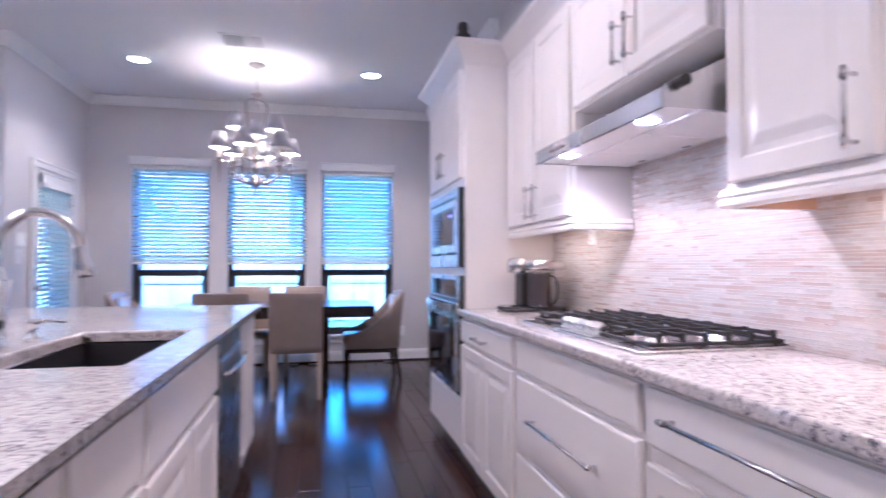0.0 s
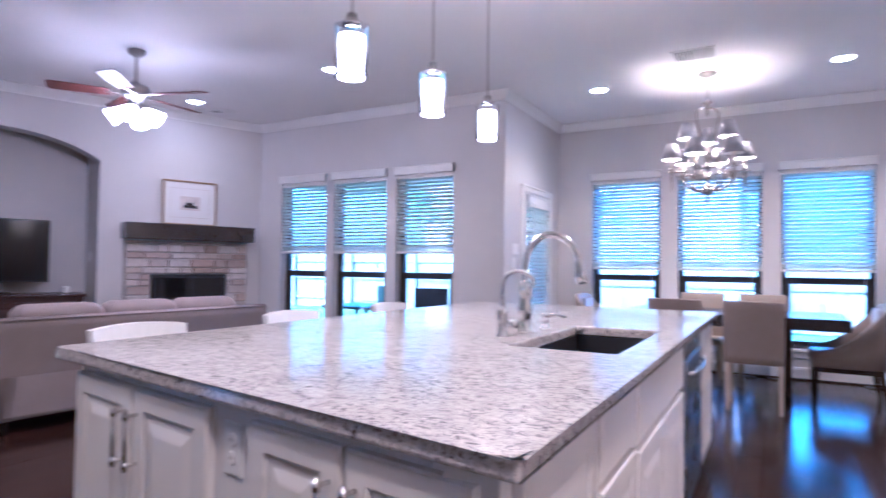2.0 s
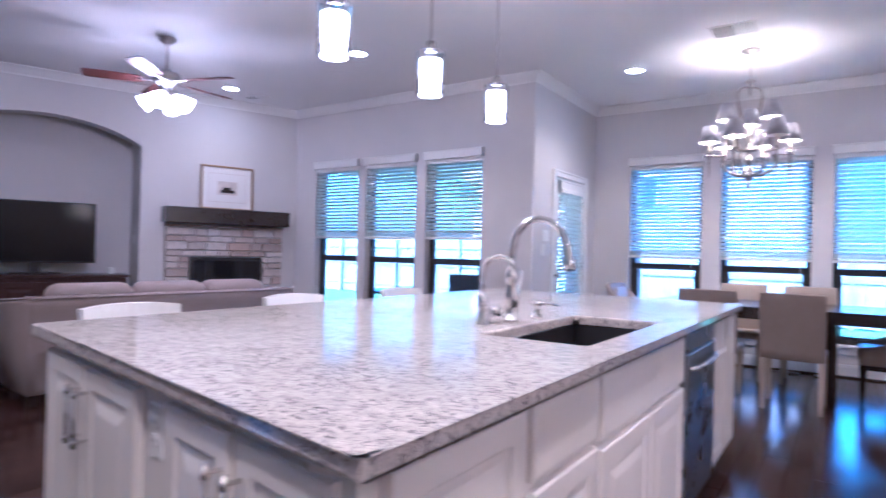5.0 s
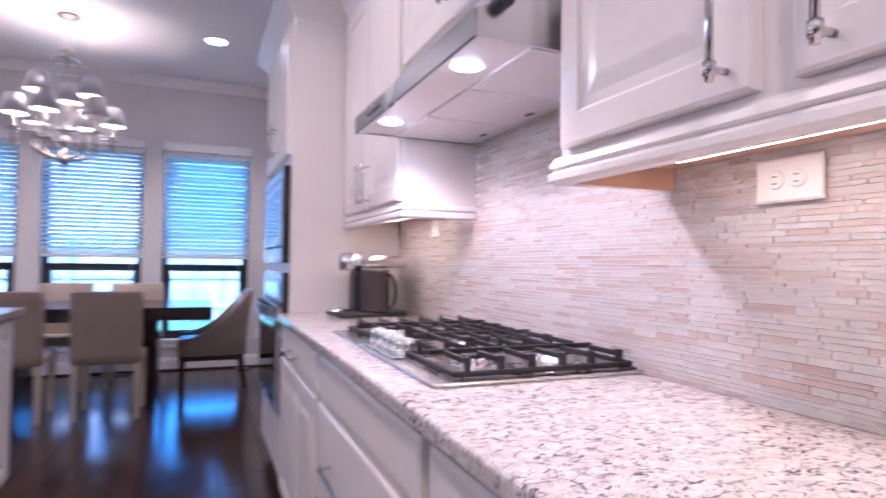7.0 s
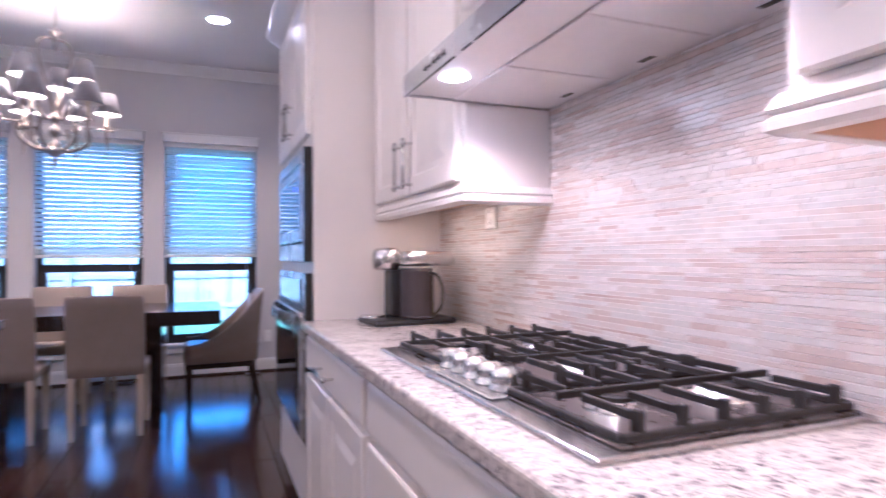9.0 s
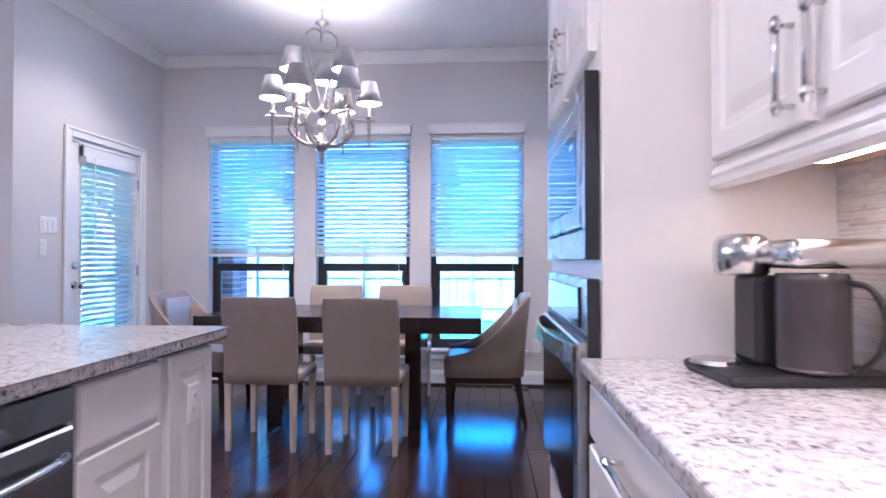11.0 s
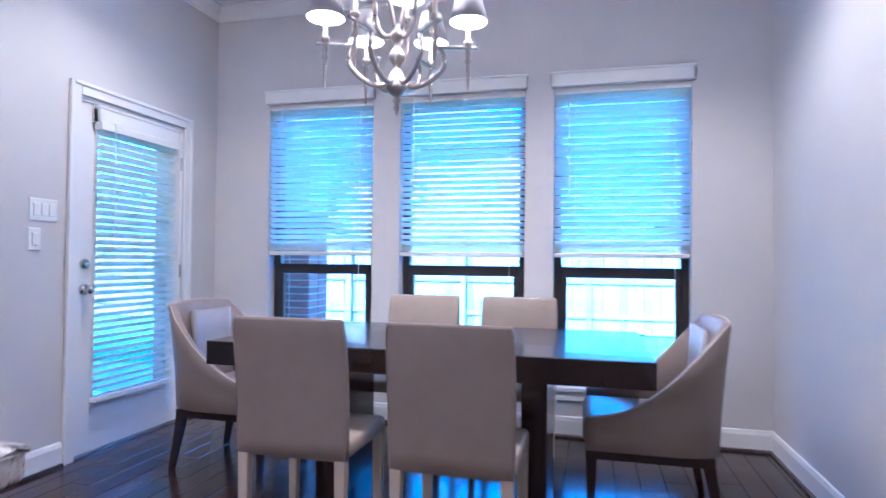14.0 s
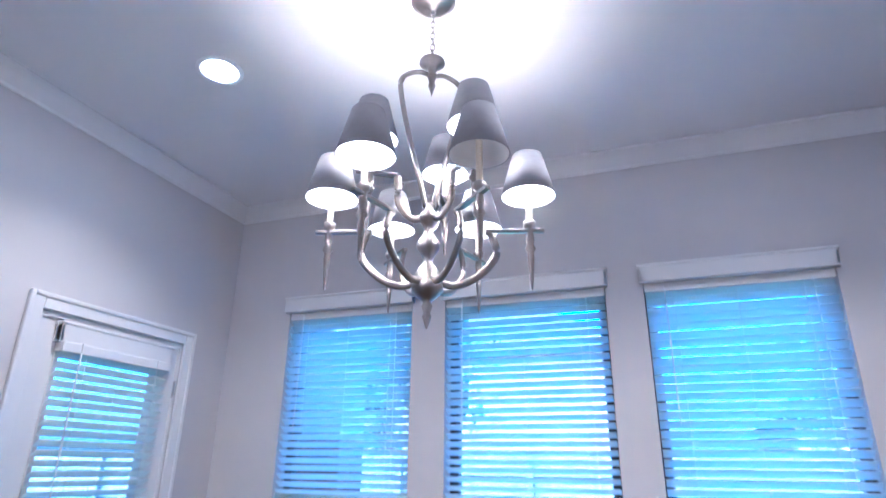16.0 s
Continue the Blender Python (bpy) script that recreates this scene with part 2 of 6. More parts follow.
M_BRONZE = paint("dark_bronze_figure", (0.03, 0.026, 0.025), 0.45, 0.2, 20, 80, 0.1)


# ---- builders ----
def finish(name, bm, mats, smooth=False):
    me = bpy.data.meshes.new(name)
    bmesh.ops.recalc_face_normals(bm, faces=bm.faces)
    bm.to_mesh(me)
    bm.free()
    for m in mats if isinstance(mats, (list, tuple)) else [mats]:
        me.materials.append(m)
    if smooth:
        for p in me.polygons:
            p.use_smooth = True
    return me


def part(name, bm, mat, parent=None, label="", smooth=False, at=None):
    """Link a bmesh as one mesh object under a thing or a part."""
    ob = new(name, finish(name, bm, mat, smooth))
    if parent:
        ob.parent = parent
    if at is not None:
        ob.matrix_basis = at if isinstance(at, Matrix) else Matrix.Translation(at)
    if label:
        ob["label"] = label
    return ob


def piece(name, mesh, parent, at):
    ob = new(name, mesh)
    ob.parent = parent
    ob.matrix_basis = at
    return ob


def thing(name, label, category, at=(0, 0, 0), turn=0, group="", kind=""):
    ob = new(name)
    ob.empty_display_size = 0.1
    ob.matrix_basis = pose(*at, 0, 0, turn)
    return tagged(ob, label, category, group, kind)


def box(bm, x0, y0, z0, x1, y1, z1, bev=0.0, seg=1):
    r = bmesh.ops.create_cube(bm, size=1.0)
    vs = r["verts"]
    for v in vs:
        v.co = Vector((x0 + (v.co.x + 0.5) * (x1 - x0), y0 + (v.co.y + 0.5) * (y1 - y0), z0 + (v.co.z + 0.5) * (z1 - z0)))
    if bev:
        es = list({e for v in vs for e in v.link_edges})
        bmesh.ops.bevel(bm, geom=es, offset=bev, segments=seg, affect="EDGES", profile=0.5)
    return bm


def cube(x0, y0, z0, x1, y1, z1, bev=0.0, seg=1):
    return box(bmesh.new(), x0, y0, z0, x1, y1, z1, bev, seg)


def rod(bm, a, b, r0, r1=None, n=12):
    """A round bar from a to b."""
    a, b = Vector(a), Vector(b)
    d = b - a
    m = Matrix.Translation((a + b) / 2) @ d.to_track_quat("Z", "Y").to_matrix().to_4x4()
    bmesh.ops.create_cone(bm, cap_ends=True, segments=n, radius1=r0, radius2=r0 if r1 is None else r1, depth=d.length, matrix=m)
    return bm


def lathe(profile, n=24, m=Matrix.Identity(4), bm=None):
    """Turn a profile of (radius, height) about the upright axis."""
    bm = bm or bmesh.new()
    rings = []
    for r, z in profile:
        rings.append([bm.verts.new(m @ Vector((max(r, 1e-4) * math.cos(2 * math.pi * i / n), max(r, 1e-4) * math.sin(2 * math.pi * i / n), z))) for i in range(n)])
    for p, q in zip(rings, rings[1:]):
        for i in range(n):
            bm.faces.new((p[i], p[(i + 1) % n], q[(i + 1) % n], q[i]))
    return bm


def tube(pts, r, n=10, flat=1.0, bm=None):
    """A bent bar along points; flat squeezes its section upright."""
    bm = bm or bmesh.new()
    pts = [Vector(p) for p in pts]
    rings = []
    for i, p in enumerate(pts):
        d = (pts[min(i + 1, len(pts) - 1)] - pts[max(i - 1, 0)]).normalized()
        side = d.cross(Vector((0, 0, 1)))
        if side.length < 1e-3:
            side = Vector((0, 1, 0))
        side.normalize()
        up = side.cross(d).normalized()
        rr = r[i] if isinstance(r, (list, tuple)) else r
        rings.append([bm.verts.new(p + rr * (math.cos(2 * math.pi * k / n) * side + flat * math.sin(2 * math.pi * k / n) * up)) for k in range(n)])
    for a, b in zip(rings, rings[1:]):
        for k in range(n):
            bm.faces.new((a[k], a[(k + 1) % n], b[(k + 1) % n], b[k]))
    bm.faces.new(rings[0])
    bm.faces.new(rings[-1])
    return bm


def smooth_path(pts, k=6):
    """Points along a smooth curve through the given ones."""
    p = [Vector(q) for q in pts]
    p = [2 * p[0] - p[1], *p, 2 * p[-1] - p[-2]]
    out = []
    for i in range(1, len(p) - 2):
        for s in range(k):
            t = s / k
            out.append(0.5 * (2 * p[i] + (p[i + 1] - p[i - 1]) * t + (2 * p[i - 1] - 5 * p[i] + 4 * p[i + 1] - p[i + 2]) * t * t + (3 * p[i] - p[i - 1] - 3 * p[i + 1] + p[i + 2]) * t ** 3))
    return [*out, p[-2]]


def panel(w, h, t, rings):
    """A front that faces -y, its left bottom corner at the origin: nested rings of (inset, depth from the front)."""
    bm = bmesh.new()
    loops = []
    for ins, d in [(0, t), *rings]:
        y = -t + d
        loops.append([bm.verts.new(c) for c in ((ins, y, ins), (w - ins, y, ins), (w - ins, y, h - ins), (ins, y, h - ins))])
    for a, b in zip(loops, loops[1:]):
        for i in range(4):
            bm.faces.new((a[i], a[(i + 1) % 4], b[(i + 1) % 4], b[i]))
    bm.faces.new(loops[0])
    bm.faces.new(loops[-1])
    return bm


RAISED = [(0, 0.005), (0.005, 0), (0.056, 0), (0.063, 0.007), (0.082, 0.007), (0.106, 0.001), (0.112, 0.0)]
PLAIN = [(0, 0.006), (0.006, 0.001), (0.012, 0)]


def molding(name, path, profile, closed=False):
    """Trim swept along a level path with mitred corners: profile points are (inward offset to the path's left, height)."""
    bm = bmesh.new()
    p = [Vector(q) for q in path]
    n = len(p)
    rings = []
    for i in range(n):
        a = (p[i] - p[i - 1]).normalized() if (i or closed) else (p[1] - p[0]).normalized()
        b = (p[(i + 1) % n] - p[i]).normalized() if (i < n - 1 or closed) else a
        na, nb = Vector((-a.y, a.x)), Vector((-b.y, b.x))
        m = (na + nb) / max(0.2, 1 + na.dot(nb))
        rings.append([bm.verts.new((p[i].x + m.x * d, p[i].y + m.y * d, z)) for d, z in profile])
    for a, b in zip(rings, rings[1:] + (rings[:1] if closed else [])):
        for k in range(len(profile)):
            bm.faces.new((a[k], a[(k + 1) % len(profile)], b[(k + 1) % len(profile)], b[k]))
    if not closed:
        bm.faces.new(rings[0])
        bm.faces.new(rings[-1])
    return bm


def structure(name, bm, mat, label="", category=""):
    return tagged(part(name, bm, mat), label, category, kind="structure")


def wall_x(name, y0, thick, x0, x1, z0, z1, holes, mat, label):
    """A wall that runs along x, its face at y0, with through openings (x0, x1, z0, z1)."""
    bm = bmesh.new()
    xs = sorted({x0, x1, *[h[0] for h in holes], *[h[1] for h in holes]})
    for a, b in zip(xs, xs[1:]):
        z = z0
        for h in sorted((h for h in holes if h[0] <= a + 1e-6 and h[1] >= b - 1e-6), key=lambda q: q[2]):
            if h[2] > z + 1e-6:
                box(bm, a, min(y0, y0 + thick), z, b, max(y0, y0 + thick), h[2])
            z = h[3]
        box(bm, a, min(y0, y0 + thick), z, b, max(y0, y0 + thick), z1)
    bmesh.ops.remove_doubles(bm, verts=bm.verts, dist=1e-5)
    return structure(name, bm, mat, label, "wall")


def wall_y(name, x0, thick, y0, y1, z0, z1, holes, mat, label):
    ob = wall_x(name, 0, -thick, y0, y1, z0, z1, holes, mat, label)
    ob.data.transform(Matrix.Translation((x0, 0, 0)) @ Matrix.Rotation(math.pi / 2, 4, "Z"))
    return ob


def bar_pull(parent, x, z, length, upright, y=-0.022, label="brushed nickel bar pull"):
    """A bar handle in front of a door or drawer that faces -y."""
    bm = bmesh.new()
    h = length / 2
    e = Vector((0, 0, 1)) if upright else Vector((1, 0, 0))
    c = Vector((x, y - 0.030, z))
    rod(bm, c - e * h, c + e * h, 0.0058, n=10)
    for s in (-1, 1):
        q = c + e * (h - 0.016) * s
        rod(bm, q, q + Vector((0, 0.032, 0)), 0.005, n=8)
        rod(bm, q - e * 0.009, q + e * 0.009, 0.0085, n=10)
    return part("handle", bm, M_CHROME, parent, label, True)


def front(parent, name, x, z, w, h, rings=RAISED, pull=None):
    """A door or drawer front on a unit; pull is (x, z, length, upright) in the unit's own frame."""
    ob = part(name, panel(w, h, 0.022, rings), M_CAB, parent, at=(x, 0, z))
    if pull:
        bar_pull(ob, pull[0] - x, pull[1] - z, pull[2], pull[3])
    return ob


def plate(name, label, at, turn, w, h, kind, n=1):
    """A switch or outlet plate that faces -y before its turn."""
    t = thing(name, label, "outlet" if kind == "outlet" else "switch", at, turn)
    part("cover", panel(w, h, 0.006, [(0, 0.003), (0.004, 0)]), M_PLATE, t, at=(-w / 2, 0, -h / 2))
    for i in range(n):
        if kind == "outlet":
            across = w > h
            for s in (-1, 1):
                c = Vector((s * 0.02, 0, 0)) if across else Vector((0, 0, s * 0.02))
                part("socket", lathe([(0.0, 0.0025), (0.014, 0.0025), (0.016, 0)], 16, pose(c.x, -0.006, c.z, 90)), M_PLATE, t)
                bm = bmesh.new()
                for k in (-1, 1):
                    if across:
                        box(bm, c.x - 0.005, -0.0092, k * 0.006 - 0.001, c.x + 0.003, -0.0084, k * 0.006 + 0.001)
                    else:
                        box(bm, k * 0.006 - 0.001, -0.0092, c.z - 0.003, k * 0.006 + 0.001, -0.0084, c.z + 0.005)
                part("slot", bm, M_BLACK, t)
        else:
            x = (i - (n - 1) / 2) * 0.046
            part("rocker", panel(0.032, 0.066, 0.005, [(0, 0.002), (0.003, 0)]), M_PLATE, t, at=(x - 0.016, -0.006, -0.033))
    return t


# ---- large structure ----
RX, DX, FY, LY = 1.95, -1.92, 8.0, 6.215
WIN = [(-1.468, -0.64), (-0.438, 0.445), (0.635, 1.49)]
LWIN = [(-5.11, -4.35), (-4.23, -3.435), (-3.293, -2.534)]
WZ0, WZ1, LZ1 = 0.32, 2.30, 2.245
slab = cube(-10.5, -3.0, -0.20, 2.4, 8.25, -0.012)
floor = structure("floor", slab, M_ESPRESSO, "dark stained hardwood plank floor, glossy", "floor")
structure("ceiling", cube(-10.5, -3.0, CEIL, 2.4, 8.25, CEIL + 0.2), M_CEIL, "pale painted flat ceiling", "ceiling")
wall_x("wall_north", FY, 0.22, DX - 0.22, RX + 0.22, -0.1, CEIL, [(a, b, WZ0, WZ1) for a, b in WIN], M_WALL, "light grey painted wall with three windows")
wall_y("wall_east", RX, 0.2, -3.0, FY, -0.1, CEIL, [], M_WALL, "light grey painted wall behind the cabinets")
DOOR = (6.75, 7.62, 2.05)
wall_y("wall_door", DX, -0.22, LY + 0.22, FY, -0.1, CEIL, [(DOOR[0], DOOR[1], -0.1, DOOR[2])], M_WALL, "light grey painted wall with a glazed door")
wall_x("wall_living_north", LY, 0.22, -6.2, DX, -0.1, CEIL, [(a, b, WZ0, LZ1) for a, b in LWIN], M_WALL, "light grey painted wall with three windows")
wall_x("wall_south", -2.9, -0.2, -10.5, RX + 0.2, -0.1, CEIL, [], M_WALL, "light grey painted wall")
LIV = pose(-5.5, LY, 0, 0, 0, 70)


def arch_wall():
    """The living room wall with a tall arched doorway and an arched television niche; local x runs left to negative."""
    bm = bmesh.new()
    spans = [(-8.6, -5.14, None), (-5.14, -4.16, (2.38, 2.72, 0.5)), (-4.16, -3.85, None), (-3.85, -1.92, (2.345, 2.60, 0.85)), (-1.92, 0.35, None)]
    th = 0.22
    for a, b, arch in spans:
        if arch is None:
            box(bm, a, 0, -0.1, b, th, CEIL)
            continue
        n = 28
        rise = arch[1] - arch[0]
        for i in range(n):
            xa, xb = a + (b - a) * i / n, a + (b - a) * (i + 1) / n
            za, zb = [arch[0] + rise * max(0, 1 - (2 * (x - a) / (b - a) - 1) ** 2) ** arch[2] for x in (xa, xb)]
            v = [bm.verts.new(c) for c in ((xa, 0, za), (xb, 0, zb), (xb, 0, CEIL), (xa, 0, CEIL), (xa, th, za), (xb, th, zb), (xb, th, CEIL), (xa, th, CEIL))]
            bm.faces.new((v[0], v[1], v[2], v[3]))
            bm.faces.new((v[4], v[7], v[6], v[5]))
            bm.faces.new((v[0], v[4], v[5], v[1]))
    bmesh.ops.remove_doubles(bm, verts=bm.verts, dist=1e-5)
    ob = structure("wall_west", bm, M_WALL, "light grey wall with arched doorway and arched niche", "wall")
    ob.matrix_basis = LIV
    bm = bmesh.new()
    box(bm, -4.0, 0.70, -0.1, -1.7, 0.80, CEIL)
    box(bm, -4.02, th, -0.1, -3.85, 0.70, CEIL)
    box(bm, -1.92, th, -0.1, -1.70, 0.70, CEIL)
    structure("wall_niche", bm, M_WALL, "light grey painted back of the niche", "wall").matrix_basis = LIV
    bm = bmesh.new()
    box(bm, -8.6, 1.9, -0.1, -4.02, 2.0, CEIL)
    box(bm, -4.03, 0.80, -0.1, -3.93, 1.9, CEIL)
    structure("wall_hall", bm, M_HALL, "pale yellow-green painted hallway wall", "wall").matrix_basis = LIV
    part("baseboard", cube(-8.6, 1.885, 0, -4.04, 1.899, 0.135, 0.003), M_TRIM).matrix_basis = LIV
    tagged(bpy.data.objects["baseboard"], "white painted baseboard in the hallway", "baseboard", kind="structure")


arch_wall()

# crown and baseboards
CROWN = [(0.0, CEIL - 0.100), (0.010, CEIL - 0.100), (0.013, CEIL - 0.084), (0.024, CEIL - 0.070), (0.048, CEIL - 0.038), (0.066, CEIL - 0.020), (0.078, CEIL - 0.014), (0.078, CEIL - 0.002), (0.0, CEIL - 0.002)]
w1 = LIV @ Vector((-8.5, 0, 0))
structure("trim_crown", molding("crown", [(RX, 5.1), (RX, FY), (DX, FY), (DX, LY), (-5.5, LY), (w1.x, w1.y)], CROWN), M_TRIM, "white stepped crown moulding", "crown moulding")
BASE = [(0.0, 0.0), (0.014, 0.0), (0.014, 0.105), (0.011, 0.115), (0.008, 0.130), (0.0, 0.134)]


def baseboard(path):
    structure("baseboard", molding("baseboard", path, BASE), M_TRIM, "white painted baseboard", "baseboard")
    shoe = [(0.014, 0.0), (0.030, 0.0), (0.028, 0.010), (0.020, 0.018), (0.014, 0.019)]
    structure("trim_shoe", molding("shoe", path, shoe), M_ESPRESSO, "dark wood shoe moulding along the baseboard", "shoe moulding")


baseboard([(RX, 5.1), (RX, FY), (DX, FY), (DX, DOOR[1] + 0.080)])
baseboard([(DX, DOOR[0] - 0.080), (DX, LY), (-5.5, LY), tuple((LIV @ Vector((-0.02, 0, 0))).xy)])
q = [LIV @ Vector((x, y, 0)) for x, y in ((-3.85, 0.70), (-3.85, 0), (-4.16, 0), (-4.16, 0.2))]
baseboard([(v.x, v.y) for v in q])
q = [LIV @ Vector((x, y, 0)) for x, y in ((-5.14, 0.2), (-5.14, 0), (-8.5, 0))]
baseboard([(v.x, v.y) for v in q])
q = [LIV @ Vector((x, y, 0)) for x, y in ((-1.69, 0), (-1.92, 0), (-1.92, 0.70), (-3.84, 0.70))]
baseboard([(v.x, v.y) for v in q])
structure("baseboard", molding("b", [(-10.3, -2.9), (RX, -2.9)], BASE), M_TRIM, "white painted baseboard", "baseboard")


def window(number, x0, x1, y, blind_z, head):
    """A double-hung window with dark frame in its opening, its sill, and the blind that hangs in it."""
    w, h = x1 - x0, head - WZ0
    win = thing("window_%d" % number, "double-hung window with dark bronze frame and white sill", "window", (x0, y, WZ0), kind="structure")
    bm = bmesh.new()
    d0, d1, f = 0.10, 0.17, 0.048
    box(bm, 0, d0, 0, f, d1, h, 0.003)
    box(bm, w - f, d0, 0, w, d1, h, 0.003)
    box(bm, f, d0, h - f, w - f, d1, h, 0.003)
    box(bm, f, d0, 0, w - f, d1, f, 0.003)
    part("window_frame", bm, M_WFRAME, win)
    rail = 1.035 - WZ0
    part("meeting_rail", cube(f, d0 - 0.012, rail, w - f, d1 - 0.01, rail + 0.072, 0.004), M_WFRAME, win)
    bm = bmesh.new()
    box(bm, f, d0 - 0.008, f, f + 0.035, d0 + 0.03, rail, 0.003)
    box(bm, w - f - 0.035, d0 - 0.008, f, w - f, d0 + 0.03, rail, 0.003)
    box(bm, f + 0.035, d0 - 0.008, f, w - f - 0.035, d0 + 0.03, f + 0.04, 0.003)
    part("sash", bm, M_WFRAME, win)
    for z0, z1 in ((f + 0.04, rail), (rail + 0.072, h - f)):
        p = part("pane", cube(f + 0.004, 0.136, z0, w - f - 0.004, 0.140, z1), M_GLASS, win)
        p.visible_shadow = False
    bm = cube(-0.035, -0.028, -0.022, w + 0.035, 0.0, 0.006, 0.005, 2)
    box(bm, 0.002, 0.0, -0.016, w - 0.002, d0, 0.004)
    box(bm, -0.02, -0.014, -0.085, w + 0.02, -0.001, -0.022, 0.004)
    part("window_sill", bm, M_TRIM, win)
    blind("window_blind", (x0, y, 0), 0, w, head, blind_z, 0.045, tilt={1: -34, 2: -29, 3: -41}.get(number, -27))


SLATS = {}


def blind(name, at, turn, w, top, bottom, depth, pitch=0.0425, overhang=0.016, tilt=-46):
    """A white faux-wood blind: valance, slats, bottom rail, ladder cords and tilt wand."""
    b = thing(name, "white faux-wood horizontal blind, half raised" if bottom > 0.6 else "white faux-wood blind on the door glass", "window blind", at, turn, group="white window blinds")
    bm = cube(-overhang, -0.042, top - 0.006, w + overhang, -0.006, top + 0.090, 0.004)
    box(bm, -overhang - 0.006, -0.048, top + 0.074, w + overhang + 0.006, -0.006, top + 0.090, 0.004)
    box(bm, -overhang, -0.042, top - 0.006, -overhang + 0.012, -0.001, top + 0.07)
    box(bm, w + overhang - 0.012, -0.042, top - 0.006, w + overhang, -0.001, top + 0.07)
    part("valance", bm, M_TRIM, b)
    key = round(w, 3)
    if key not in SLATS:
        bm = bmesh.new()
        n = 4
        rows = []
        for i in range(n + 1):
            u = i / n - 0.5
            rows.append((u * 0.05, 0.0022 * (1 - 4 * u * u)))
        top_v = [[bm.verts.new((x, y, z)) for x in (0.006, w - 0.006)] for y, z in rows]
        bot_v = [[bm.verts.new((x, y, z - 0.0026)) for x in (0.006, w - 0.006)] for y, z in rows]
        for r, s in ((top_v, 1), (bot_v, -1)):
            for a, c in zip(r, r[1:]):
                bm.faces.new((a[0], a[1], c[1], c[0]))
        for e in (0, n):
            bm.faces.new((top_v[e][0], top_v[e][1], bot_v[e][1], bot_v[e][0]))
        SLATS[key] = finish("slat", bm, M_SLAT)
    z = bottom + 0.038
    stack = 8 if bottom > 0.6 else 0
    i = 0
    part("headrail", cube(0.004, depth - 0.042, top - 0.05, w - 0.004, depth + 0.014, top - 0.004, 0.003), M_TRIM, b)
    while z < top - 0.055:
        sag = 0.0015 * math.sin(i * 2.3 + w * 9)
        piece("slat", SLATS[key], b, pose(0, depth - 0.013, z + (sag if stack <= 0 else 0), (tilt if stack <= 0 else 0) + 0.7 * math.sin(i * 1.7 + at[0] * 3)))
        z += pitch if stack <= 0 else 0.007
        stack -= 1
        i += 1
    part("bottom_rail", cube(0.006, depth - 0.04, bottom, w - 0.006, depth + 0.012, bottom + 0.03, 0.004), M_TRIM, b)
    for x in (0.14, w / 2, w - 0.14):
        for y in (-0.036, 0.012):
            part("ladder_cord", rod(bmesh.new(), (x, depth + y, bottom + 0.02), (x, depth + y, top - 0.05), 0.0011, n=5), M_PLATE, b)
    bm = rod(bmesh.new(), (w - 0.10, depth - 0.05, bottom - 0.18 if bottom > 0.6 else 1.1), (w - 0.10, depth - 0.045, top), 0.0016, n=6)
    part("pull_cord", bm, M_PLATE, b)
    rod_bm = rod(bmesh.new(), (0.10, depth - 0.05, top - 0.7), (0.10, depth - 0.045, top), 0.004, n=6)
    part("tilt_wand", rod_bm, M_PLATE, b)


for i, (a, b_) in enumerate(WIN):
    window(i + 1, a, b_, FY, 1.17, WZ1)
for i, (a, b_) in enumerate(LWIN):
    window(i + 4, a, b_, LY, 1.325, LZ1)


